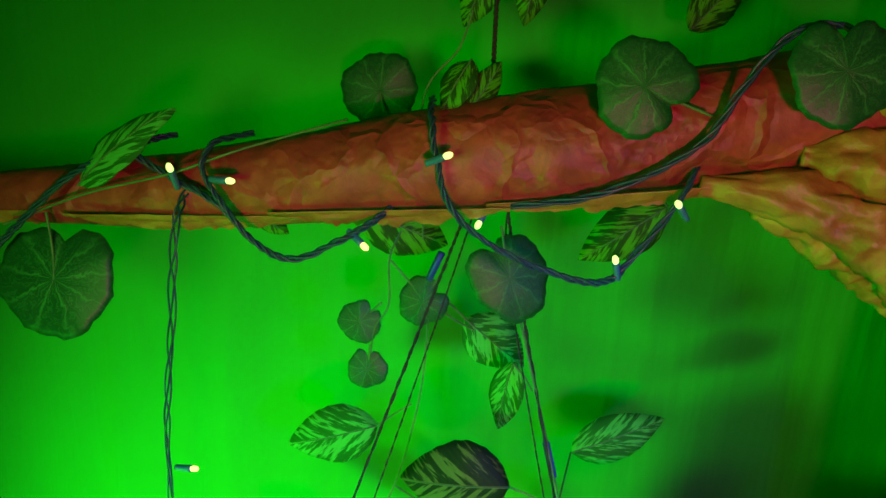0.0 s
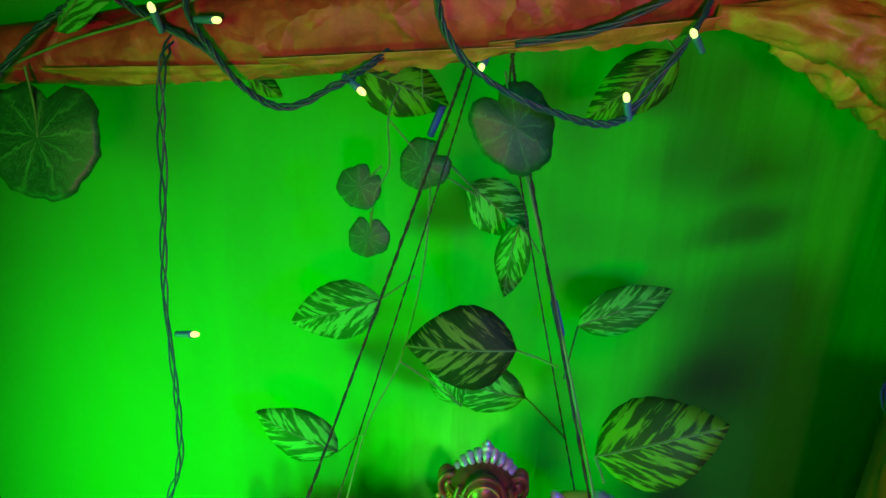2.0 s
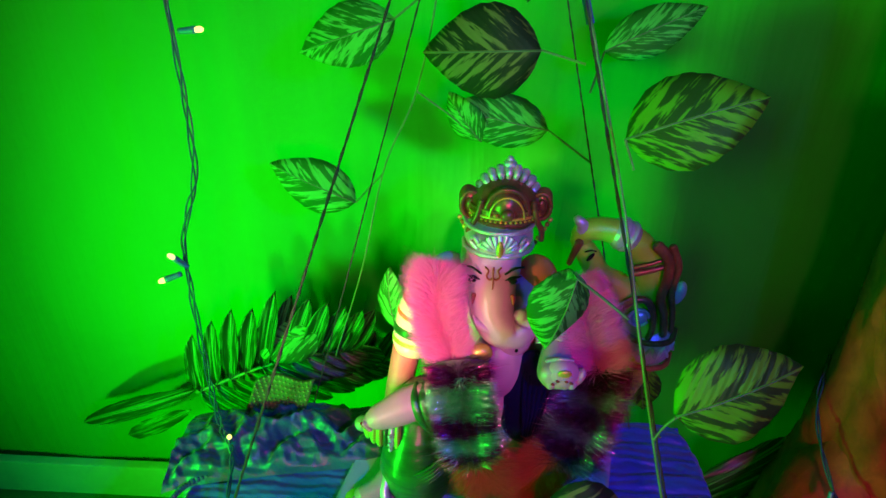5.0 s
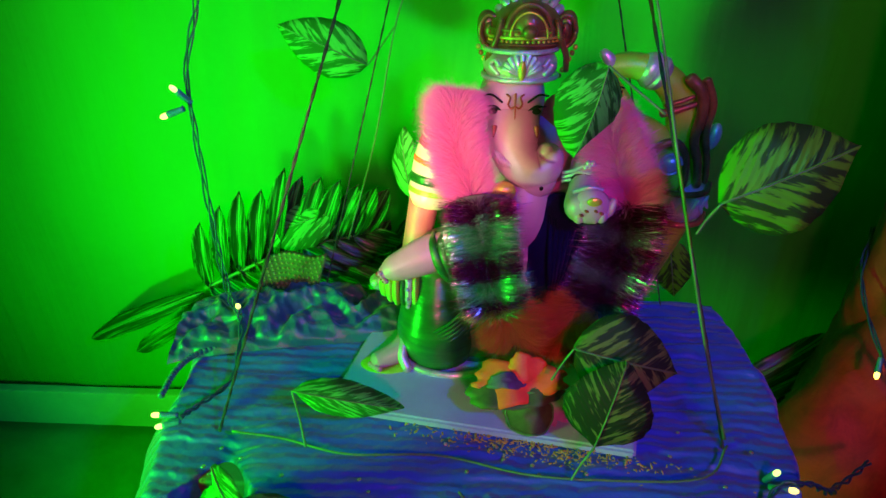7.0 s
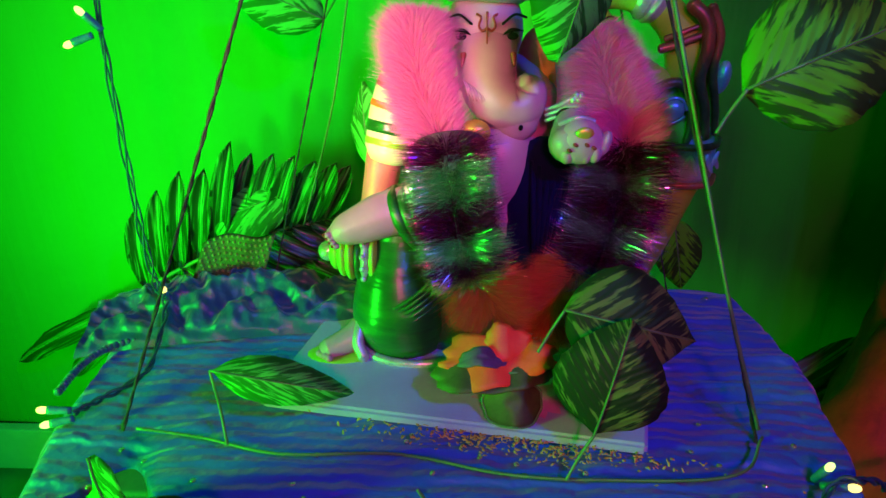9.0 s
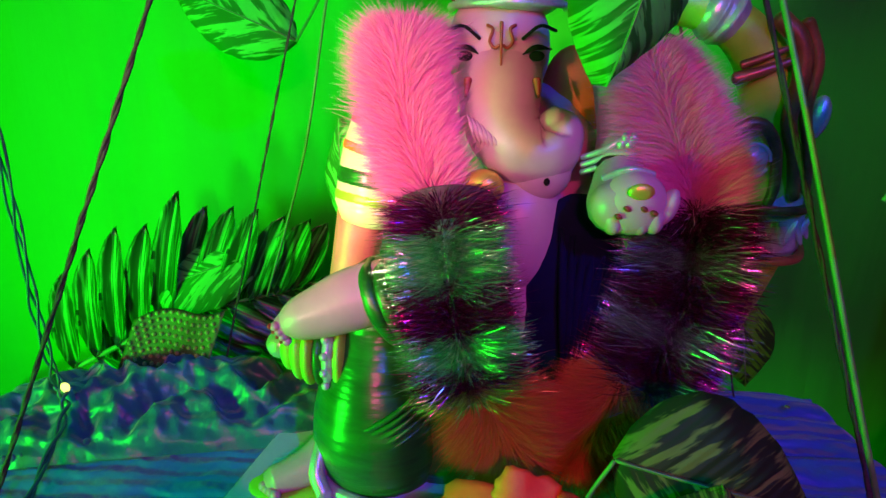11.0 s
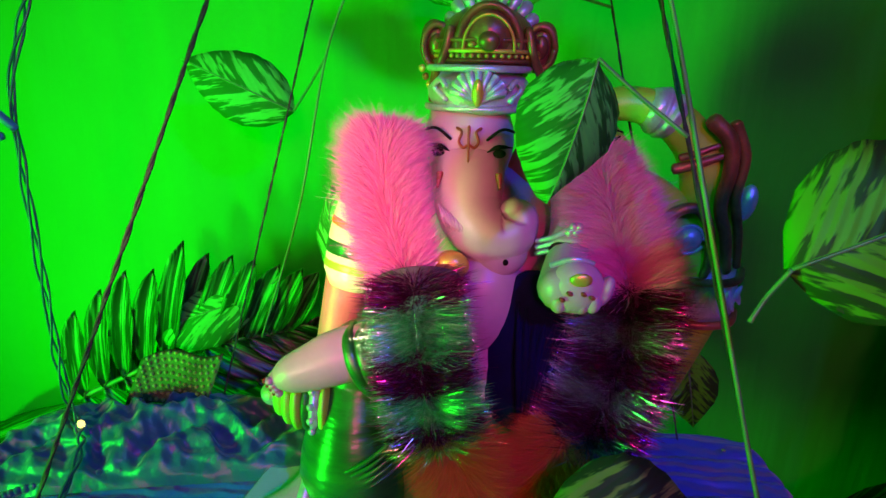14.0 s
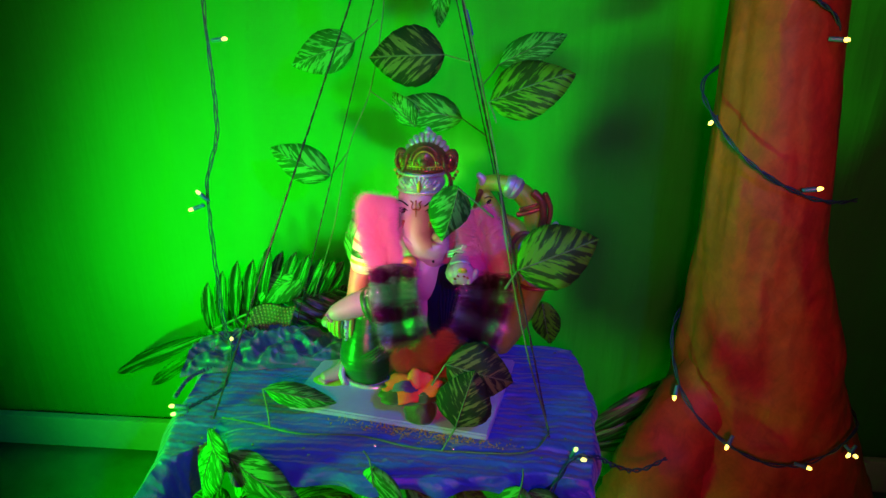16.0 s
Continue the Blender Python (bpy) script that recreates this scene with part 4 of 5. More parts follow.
    for pts, rr in (([(0.174, 0.414, 0.320), (0.186, 0.411, 0.308), (0.189, 0.409, 0.288), (0.186, 0.408, 0.262), (0.193, 0.408, 0.240), (0.197, 0.408, 0.214)], 0.0062),
                    ([(0.190, 0.416, 0.318), (0.199, 0.414, 0.296), (0.197, 0.412, 0.268), (0.203, 0.412, 0.240), (0.206, 0.412, 0.216)], 0.0045),
                    ([(0.148, 0.412, 0.222), (0.147, 0.408, 0.243), (0.156, 0.405, 0.258), (0.170, 0.405, 0.260), (0.180, 0.405, 0.246), (0.183, 0.405, 0.222), (0.181, 0.405, 0.210)], 0.0048),
                    ([(0.153, 0.414, 0.286), (0.168, 0.412, 0.291), (0.184, 0.412, 0.297)], 0.0040), ([(0.156, 0.414, 0.294), (0.168, 0.412, 0.299), (0.180, 0.412, 0.304)], 0.0028),
                    ([(0.098, 0.420, 0.318), (0.094, 0.420, 0.306), (0.090, 0.420, 0.292)], 0.0045)):
        limb(pts, lambda f, rr=rr: rr * (1 - 0.35 * f), brn, 26, 10)
    limb([(0.141, 0.432, 0.323), (0.147, 0.432, 0.320)], lambda f: 0.0165, sil, 6, 20)
    limb([(0.140, 0.432, 0.3235), (0.1415, 0.432, 0.3228)], lambda f: 0.0178, sil, 4, 20)
    limb([(0.147, 0.432, 0.3200), (0.1485, 0.432, 0.3190)], lambda f: 0.0178, sil, 4, 20)
    limb([(0.102, 0.430, 0.322), (0.100, 0.428, 0.333), (0.094, 0.428, 0.340)], lambda f: 0.0085 - 0.004 * f, sil, 12, 12)
    shape((0.167, 0.406, 0.238), (0.0095, 0.0075, 0.0095), sil, seg=18)
    limb([(0.167 + 0.0105 * math.cos(radians(q)), 0.404, 0.238 + 0.0105 * math.sin(radians(q))) for q in range(0, 331, 30)], lambda f: 0.0014, sil, 30, 6)
    shape((0.207, 0.418, 0.262), (0.0070, 0.0070, 0.0140), sil, (0, 10, 0), 14)
    shape((0.110, 0.4155, 0.303), (0.0022, 0.0016, 0.0060), blk, (0, 35, 0), 10)
    limb([(0.104, 0.4165, 0.3085), (0.110, 0.4150, 0.3115), (0.115, 0.4155, 0.3100)], lambda f: 0.0008, blk, 8, 6)
    for k in range(5):
        shape((0.118 + 0.0042 * k, 0.4150, 0.2840 - 0.0035 * k), (0.0019, 0.0016, 0.0019), red, seg=8)

    verts, faces, idx = [], [], []
    for s in STATUE:
        base = len(verts)
        if s[0] == "ball":
            _, c, r, m, rot, seg, ripple = s
            mx = pose(*c, *rot) @ Matrix.Diagonal((*r, 1))
            rings = max(6, seg // 2 + 2)
            verts.append(mx @ Vector((0, 0, 1)))
            for j in range(1, rings):
                t = math.pi * j / rings
                for i in range(seg):
                    a = 2 * math.pi * i / seg
                    verts.append(mx @ Vector((math.sin(t) * math.cos(a), math.sin(t) * math.sin(a), math.cos(t))))
            verts.append(mx @ Vector((0, 0, -1)))
            last = len(verts) - 1
            new_f = [(base, base + 1 + i, base + 1 + (i + 1) % seg) for i in range(seg)]
            for j in range(rings - 2):
                o = base + 1 + j * seg
                new_f += [(o + i, o + seg + i, o + seg + (i + 1) % seg, o + (i + 1) % seg) for i in range(seg)]
            o = base + 1 + (rings - 2) * seg
            new_f += [(last, o + (i + 1) % seg, o + i) for i in range(seg)]
        else:
            _, pts, rad, m, n, sides = s
            vv, ff = tube_data(pts, rad, n, sides)
            verts += vv
            new_f = [tuple(q + base for q in fc) for fc in ff]
            # rounded ends
            for ring0, nxt in ((0, sides), (n * sides, (n - 1) * sides)):
                ctr = sum((vv[ring0 + k] for k in range(sides)), Vector()) / sides
                prev = sum((vv[nxt + k] for k in range(sides)), Vector()) / sides
                rr = (vv[ring0] - ctr).length
                tip = ctr + (ctr - prev).normalized() * rr * 0.7
                b2 = len(verts)
                for k in range(sides):
                    verts.append(ctr + (vv[ring0 + k] - ctr) * 0.72 + (tip - ctr) * 0.68)
                verts.append(tip)
                for k in range(sides):
                    k2 = (k + 1) % sides
                    new_f.append((base + ring0 + k, base + ring0 + k2, b2 + k2, b2 + k))
                    new_f.append((b2 + k, b2 + k2, b2 + sides))
        faces += new_f
        idx += [m] * len(new_f)
    me = bpy.data.meshes.new("statue")
    me.from_pydata([tuple(v) for v in verts], [], faces)
    for m in mats:
        me.materials.append(m)
    me.polygons.foreach_set("material_index", idx)
    me.polygons.foreach_set("use_smooth", [True] * len(faces))
    me.update()
    bm = bmesh.new()
    bm.from_mesh(me)
    bmesh.ops.recalc_face_normals(bm, faces=bm.faces[:])
    bm.to_mesh(me)
    bm.free()
    ob = new("statue", me)
    return tagged(ob, "painted seated statue with silver crown and green drapery on the tile", "statue")


statue()


# ---- the garland ----
def brush(name, spine, half, count, material, parent, up=0.35, depth=0.6, width=0.0005, fuzz=0.25, seed=1, label=""):
    """Fine fibres that stand out round a core, each a thin tapering blade."""
    rnd = np.random.RandomState(seed)
    pts = spline(spine, 60)
    fr = list(frames_along(pts))
    verts, faces = [], []
    front = Vector((0, -1, 0.15)).normalized()
    for _ in range(count):
        i = rnd.randint(0, 61)
        _, p, d, s, u = fr[i]
        f = i / 60
        side = d.cross(front).normalized()
        fwd = side.cross(d).normalized()
        if fwd.dot(front) < 0:
            fwd = -fwd
        a = rnd.uniform(-math.pi * 0.62, math.pi * 0.62)
        r = (half(f) if callable(half) else half) * (1 - fuzz * rnd.rand())
        way = (side * math.sin(a) + fwd * math.cos(a) * depth - d * up * (0.6 + 0.8 * rnd.rand()))
        way += Vector(rnd.normal(0, 0.16, 3))
        tip = p + way * r
        mid = p + way * r * 0.55 + fwd * r * 0.10
        w = way.cross(Vector(rnd.normal(0, 1, 3))).normalized() * width
        b = len(verts)
        verts += [p - w, p + w, mid - w, mid + w, tip]
        faces += [(b, b + 1, b + 3, b + 2), (b + 2, b + 3, b + 4)]
    ob = mesh_ob(name, verts, faces, material, parent)
    return tagged(ob, label)


def core(name, spine, radius, material, parent, seed):
    """The dense inside of a fringe, a lumpy tapering body."""
    v, f = tube_data(spine, radius, 30, 22, 0.16, seed)
    for i in range(0, len(v), 22):
        mid = sum(q.y for q in v[i:i + 22]) / 22
        for q in v[i:i + 22]:
            q.y = mid + (q.y - mid) * 0.35
    return mesh_ob(name, v, f, material, parent)


def fringe(name, spine, half, count, material, parent, up, depth, width, fuzz, seed, label):
    ob = brush(name, spine, half, count, material, parent, up, depth, width, fuzz, seed, label)
    inner = lambda f: (0.80 if "red" in name else 0.66) * (half(f) if callable(half) else half) * min(1.0, 0.35 + 5 * f, 0.35 + 5 * (1 - f))
    core("fibre_shade_core", [(x, y + 0.004, z) for x, y, z in spine], inner, material, ob, seed)
    return ob


def garland():
    g = thing("garland", "pink fibre and purple tinsel garland with red ends round the statue", "garland", at=(0, 0, 0))
    fringe("pink_fringe", [(-0.041, 0.364, 0.313), (-0.042, 0.352, 0.295), (-0.036, 0.342, 0.262), (-0.024, 0.333, 0.230)], lambda f: 0.0305 * min(1.0, 0.62 + 1.8 * f), 46000, PINKFUR, g, 0.55, 0.5, 0.00016, 0.45, 1, "fluffy pink fibre section")
    fringe("pink_fringe", [(0.092, 0.374, 0.300), (0.099, 0.360, 0.278), (0.108, 0.342, 0.248), (0.114, 0.334, 0.226)], lambda f: lerp_table(f, (0, 0.024), (0.4, 0.034), (1, 0.037)), 56000, PINKFUR, g, 0.22, 0.42, 0.00018, 0.40, 2, "fluffy pink fibre section")
    left = [(-0.019, 0.324, 0.230), (-0.015, 0.309, 0.204), (-0.011, 0.301, 0.179), (-0.006, 0.299, 0.155), (-0.001, 0.299, 0.135)]
    right = [(0.115, 0.333, 0.226), (0.113, 0.324, 0.200), (0.107, 0.318, 0.172), (0.098, 0.312, 0.148), (0.090, 0.308, 0.126)]
    L, R = spline(left, 24), spline(right, 24)
    bands = ((0, 3, TINSEL_P), (3, 9, TINSEL_G), (9, 14, TINSEL_P), (14, 19, TINSEL_G), (19, 22, TINSEL_P), (22, 24, TINSEL_Y))
    for k, (a, b, m) in enumerate(bands):
        seg = [L[a].lerp(L[b], t / 4) for t in range(5)]
        band = brush("tinsel_band", seg, 0.0335, 1300 * (b - a), m, g, -0.05 if k % 2 else 0.10, 0.40, 0.00030, 0.22, 10 + k)
        # filler body, coloured dark as the shade deep between the strands
        core("tinsel_shade_core", [q + Vector((0, 0.004, 0)) for q in seg], lambda f: 0.0275, TINSEL_SHADE_CORE[m.name], band, 60 + k)
    bands = ((0, 4, TINSEL_P), (4, 7, TINSEL_S), (7, 12, TINSEL_P), (12, 16, TINSEL_S), (16, 21, TINSEL_P), (21, 24, TINSEL_S))
    for k, (a, b, m) in enumerate(bands):
        seg = [R[a].lerp(R[b], t / 4) for t in range(5)]
        band = brush("tinsel_band", seg, 0.0365, 1400 * (b - a), m, g, 0.02, 0.40, 0.00030, 0.20, 30 + k)
        core("tinsel_shade_core", [q + Vector((0, 0.004, 0)) for q in seg], lambda f: 0.0300, TINSEL_SHADE_CORE[m.name], band, 80 + k)
    fringe("red_fringe", [(0.006, 0.302, 0.132), (0.016, 0.296, 0.115), (0.028, 0.292, 0.097)], lambda f: 0.036 - 0.008 * f, 34000, REDFUR, g, -0.4, 0.5, 0.00018, 0.25, 50, "red fibre end")
    fringe("red_fringe", [(0.080, 0.310, 0.142), (0.068, 0.302, 0.122), (0.053, 0.296, 0.099)], lambda f: 0.030 - 0.002 * f, 30000, REDFUR, g, -0.4, 0.5, 0.00018, 0.25, 51, "red fibre end")
    tube("core_thread", [(x, y - 0.010, z) for x, y, z in left], 0.00045, TINSEL_G, g, 30, 6)
    tube("core_thread", [(x, y - 0.010, z) for x, y, z in right], 0.00045, TINSEL_S, g, 30, 6)
    return g


garland()


# ---- leaves ----
def outline(kind, u):
    if kind == "pointed":
        return max(0.0, math.sin(math.pi * u ** 0.82)) ** 0.80 * (1 - 0.10 * u)
    if kind == "narrow":
        return max(0.0, math.sin(math.pi * u ** 1.05)) ** 0.55
    return max(0.0, math.sin(math.pi * u)) ** 0.5


def leaf_mesh(length, width, kind, curl, cup, seed, n=18, k=10):
    rnd = random.Random(seed)
    verts, uvs, faces = [], [], []
    ph = rnd.uniform(0, 6)
    for i in range(n + 1):
        u = i / n
        w = max(outline(kind, u), 0.012) * width / 2
        for j in range(k + 1):
            t = 2 * j / k - 1
            jag = 1 + (0.02 * math.sin(u * 70 + ph) if abs(t) > 0.99 else 0)
            x = u * length
            y = t * w * jag
            z = -curl * length * (u - 0.3) ** 2 + cup * width * t * t + 0.012 * length * math.sin(u * 16 + 5 * abs(t) + ph) * abs(t)
            verts.append(Vector((x, y, z)))
            uvs.append((u, 0.5 + 0.5 * t * max(outline(kind, u), 0.05)))
    for i in range(n):
        for j in range(k):
            a = i * (k + 1) + j
            faces.append((a, a + 1, a + k + 2, a + k + 1))
    return thick(verts, faces, uvs, 0.0005)


def round_mesh(radius, seed, cup=0.12, notch=0.35):
    rnd = random.Random(seed)
    rings, seg = 8, 44
    ph = [rnd.uniform(0, 6) for _ in range(4)]
    verts, uvs, faces = [Vector((0, 0, 0))], [(0.5, 0.5)], []
    for j in range(1, rings + 1):
        for i in range(seg):
            a = 2 * math.pi * i / seg
            d = abs((a + math.pi) % (2 * math.pi) - math.pi)
            e = 1 + 0.05 * math.sin(3 * a + ph[0]) + 0.03 * math.sin(7 * a + ph[1]) + 0.022 * math.sin(17 * a + ph[2])
            e *= 1 - notch * math.exp(-(d / 0.22) ** 2)
            r = j / rings * e
            z = -cup * radius * (j / rings) ** 2 + 0.025 * radius * (j / rings) * math.sin(4 * a + ph[3])
            verts.append(Vector((radius * r * math.cos(a), radius * r * math.sin(a), z)))
            uvs.append((0.5 + 0.5 * r * math.cos(a) * 0.95, 0.5 + 0.5 * r * math.sin(a) * 0.95))
    for i in range(seg):
        faces.append((0, 1 + i, 1 + (i + 1) % seg))
    for j in range(rings - 1):
        o = 1 + j * seg
        for i in range(seg):
            faces.append((o + i, o + seg + i, o + seg + (i + 1) % seg, o + (i + 1) % seg))
    return thick(verts, faces, uvs, 0.0005)


LEAFSEED = [100]


def leaf(base, tip, width, material, label, kind="pointed", face=(0, -1, 0.25), curl=0.25, cup=-0.10, stem=None, group="striped leaves"):
    """A leaf from its base to its tip, its upper side turned to face."""
    LEAFSEED[0] += 1
    b, t = Vector(base), Vector(tip)
    width *= 1.22
    x = (t - b).normalized()
    z = Vector(face)
    z = (z - x * z.dot(x)).normalized()
    y = z.cross(x)
    m = Matrix((x, y, z)).transposed().to_4x4()
    m.translation = b
    lf = thing("artificial_leaf", label, "leaf", group)
    lf.matrix_basis = m
    v, f, uv = leaf_mesh((t - b).length, width, kind, curl, cup, LEAFSEED[0])
    mesh_ob("blade", v, f, material, lf, uvs=uv)
    L = (t - b).length
    z_at = lambda u: -curl * L * (u - 0.3) ** 2 + 0.0006
    tube("midrib", [(L * u, 0, z_at(u)) for u in (0.0, 0.25, 0.5, 0.75, 0.93)], lambda f: 0.0009 * (1 - 0.75 * f), VINE, lf, 14, 6)
    if stem:
        inv = m.inverted()
        s = inv @ Vector(stem)
        e = Vector((0, 0, z_at(0)))
        tube("stalk", [e, e.lerp(s, 0.5) + Vector((0, 0, -0.003)), s], 0.0011, VINE, lf, 12, 6)
    return lf


def round_leaf(center, radius, label, face=(0, -1, 0.2), turn=0, stem=None, squash=1.0, cup=0.12):
    LEAFSEED[0] += 1
    z = Vector(face).normalized()
    x = Vector((1, 0, 0))
    x = (x - z * x.dot(z)).normalized()
    y = z.cross(x)
    m = Matrix((x, y, z)).transposed().to_4x4() @ pose(0, 0, 0, 0, 0, turn)
    m.translation = Vector(center)
    lf = thing("artificial_leaf", label, "leaf", "round leaves")
    lf.matrix_basis = m
    v, f, uv = round_mesh(radius, LEAFSEED[0], cup)
    v = [Vector((p.x, p.y * squash, p.z)) for p in v]
    mesh_ob("blade", v, f, LEAF_R, lf, uvs=uv)
    if stem:
        s = m.inverted() @ Vector(stem)
        tube("stalk", [(0, 0, -0.0008), Vector((0, 0, -0.006)).lerp(s, 0.45), s], 0.0012, VINE, lf, 14, 6)
    return lf


ROUND = "round scalloped artificial leaf with pale veins hanging by the branch"
round_leaf((-0.362, 0.407, 0.690), 0.050, ROUND, (0.05, -1, 0.35), 85, (-0.370, 0.42, 0.745))
round_leaf((-0.107, 0.546, 0.852), 0.037, ROUND, (0, -1, 0.1), 280, (-0.095, 0.52, 0.82))
round_leaf((0.106, 0.385, 0.880), 0.036, "round scalloped leaf tinted violet by lamplight on the branch", (-0.1, -1, 0.15), -30, (0.160, 0.395, 0.862))
round_leaf((0.240, 0.375, 0.900), 0.038, "round scalloped artificial leaf beside the tree trunk", (-0.1, -1, 0.2), 100, (0.235, 0.40, 0.93))
round_leaf((0.026, 0.430, 0.712), 0.040, ROUND, (0.15, -1, 0.25), 125, (0.015, 0.44, 0.755), 0.85)
round_leaf((-0.051, 0.485, 0.662), 0.024, "small round dark artificial leaf on a hanging vine", (0, -1, 0.2), 40, (-0.03, 0.49, 0.70))
round_leaf((-0.110, 0.477, 0.640), 0.021, "small round artificial leaf on a hanging vine", (0, -1, 0.2), 50, (-0.090, 0.48, 0.66))
round_leaf((-0.102, 0.477, 0.590), 0.020, "small round artificial leaf on a hanging vine", (0, -1, 0.2), 90, (-0.100, 0.48, 0.615))

STR = "striped green artificial leaf on a hanging vine"
leaf((-0.118, 0.50, 0.745), (-0.030, 0.50, 0.715), 0.050, LEAF_A, "striped green artificial leaf hanging behind the branch")
leaf((-0.215, 0.50, 0.735), (-0.185, 0.50, 0.715), 0.018, LEAF_A, "small dark artificial leaf behind the branch")
leaf((0.170, 0.50, 0.768), (0.095, 0.50, 0.708), 0.044, LEAF_A, "dark green artificial leaf hanging under the branch", stem=(0.14, 0.48, 0.795))
leaf((-0.008, 0.50, 0.640), (0.056, 0.50, 0.590), 0.046, LEAF_B, STR, stem=(-0.025, 0.49, 0.66))
leaf((0.038, 0.46, 0.616), (0.026, 0.465, 0.536), 0.030, LEAF_B, STR, face=(-0.5, -1, 0.1), stem=(0.058, 0.45, 0.594))
leaf((-0.094, 0.50, 0.512), (-0.193, 0.50, 0.476), 0.054, LEAF_B, STR, stem=(-0.058, 0.50, 0.542))
leaf((0.117, 0.529, 0.479), (0.213, 0.529, 0.528), 0.042, LEAF_B, STR, stem=(0.094, 0.45, 0.462), face=(0, -1, 0.5))
leaf((0.043, 0.42, 0.508), (-0.061, 0.42, 0.503), 0.070, LEAF_D, "large dark striped artificial leaf on a hanging vine", stem=(0.080, 0.41, 0.500))
leaf((0.066, 0.50, 0.403), (-0.042, 0.50, 0.424), 0.048, LEAF_B, STR, stem=(0.105, 0.45, 0.390))
leaf((-0.004, 0.50, 0.388), (-0.042, 0.50, 0.436), 0.034, LEAF_B, STR, face=(-0.4, -1, 0.1), stem=(-0.073, 0.50, 0.442))
leaf((0.104, 0.33, 0.466), (0.202, 0.318, 0.510), 0.064, LEAF_A, "broad striped artificial leaf beside the swing cord", stem=(0.115, 0.33, 0.440), face=(-0.2, -1, 0.6))
leaf((-0.145, 0.521, 0.299), (-0.243, 0.521, 0.342), 0.052, LEAF_B, "glossy striped artificial leaf catching the lamp light", face=(-0.35, -1, 0.45), stem=(-0.109, 0.50, 0.348))
leaf((0.072, 0.272, 0.372), (0.055, 0.262, 0.302), 0.046, LEAF_B, "folded striped artificial leaf before the statue", face=(0.25, -1, 0.1), cup=-0.28, stem=(0.116, 0.268, 0.338))
leaf((0.145, 0.200, 0.300), (0.238, 0.214, 0.338), 0.066, LEAF_A, "broad striped artificial leaf beside the swing cord", stem=(0.132, 0.20, 0.276), face=(-0.2, -1, 0.35))
leaf((-0.092, 0.45, 0.165), (-0.107, 0.45, 0.250), 0.038, LEAF_B, "striped artificial leaf behind the statue", face=(-0.6, -1, 0.1))
leaf((-0.188, 0.50, 0.130), (-0.302, 0.49, 0.090), 0.056, LEAF_B, "striped artificial leaf above the bunched cloth", face=(-0.1, -1, 0.5), stem=(-0.159, 0.50, 0.155))
leaf((-0.175, 0.205, 0.112), (-0.080, 0.200, 0.098), 0.028, LEAF_B, "curled green artificial leaf over the tile", face=(0, -1, 0.7), cup=-0.3, stem=(-0.165, 0.19, 0.062))
leaf((0.062, 0.225, 0.150), (0.150, 0.215, 0.132), 0.066, LEAF_D, "dark striped artificial leaf before the statue", face=(0, -1, 0.5), stem=(0.045, 0.22, 0.12))
leaf((0.078, 0.175, 0.088), (0.098, 0.190, 0.160), 0.062, LEAF_D, "dark striped artificial leaf standing by the tile", face=(-0.15, -1, 0.3), stem=(0.062, 0.17, 0.056))
leaf((0.205, 0.48, 0.105), (0.224, 0.48, 0.020), 0.042, LEAF_A, "striped artificial leaf behind the swing", face=(-0.2, -1, 0.2))
FR = "bright green artificial leaf hanging before the swing"
BEFORE = "leaves before the swing"
leaf((-0.020, 0.118, 0.066), (-0.004, 0.100, -0.026), 0.060, LEAF_B, FR, face=(-0.55, -1, 0.5), stem=(-0.03, 0.13, 0.085), group=BEFORE)
leaf((-0.218, 0.125, 0.108), (-0.196, 0.105, 0.056), 0.030, LEAF_B, FR, face=(-0.8, -1, 0.4), group=BEFORE)
leaf((-0.212, 0.120, 0.085), (-0.236, 0.105, 0.016), 0.048, LEAF_B, FR, face=(-0.8, -1, 0.4), group=BEFORE)
leaf((-0.198, 0.120, 0.074), (-0.112, 0.096, 0.022), 0.046, LEAF_B, FR, face=(-0.5, -1, 0.5), group=BEFORE)
leaf((0.020, 0.130, 0.036), (0.078, 0.118, 0.004), 0.036, LEAF_B, "green artificial leaf under the front of the swing", face=(-0.5, -1, 0.6), group=BEFORE)
leaf((0.160, 0.118, 0.050), (0.146, 0.105, -0.016), 0.044, LEAF_B, "green artificial leaf under the swing cord", face=(-0.5, -1, 0.5), stem=(0.162, 0.125, 0.075), group=BEFORE)
leaf((0.172, 0.120, 0.044), (0.218, 0.108, 0.000), 0.034, LEAF_B, "green artificial leaf under the swing cord", face=(-0.3, -1, 0.6), group=BEFORE)
leaf((0.085, 0.150, 0.020), (0.122, 0.140, -0.036), 0.036, LEAF_A, "dark green artificial leaf under the swing board", face=(-0.4, -1, 0.5), group=BEFORE)
leaf((-0.003, 0.48, 0.975), (-0.030, 0.48, 0.915), 0.032, LEAF_A, "dark artificial leaf above the branch")
leaf((0.030, 0.48, 0.975), (0.022, 0.48, 0.918), 0.026, LEAF_A, "dark artificial leaf above the branch")
leaf((-0.020, 0.45, 0.890), (-0.044, 0.44, 0.848), 0.028, LEAF_A, "dark artificial leaf lying on the branch", face=(-0.5, -1, 0.3))
leaf((-0.018, 0.45, 0.850), (0.006, 0.45, 0.888), 0.022, LEAF_A, "dark artificial leaf lying on the branch", face=(0.5, -1, 0.3))
leaf((-0.330, 0.40, 0.775), (-0.255, 0.395, 0.845), 0.030, LEAF_B, "green artificial leaf tucked under the wires", face=(-0.5, -1, 0.3))
leaf((0.18, 0.55, 0.925), (0.23, 0.56, 0.985), 0.036, LEAF_A, "green artificial leaf behind the branch", face=(0, -1, 0))


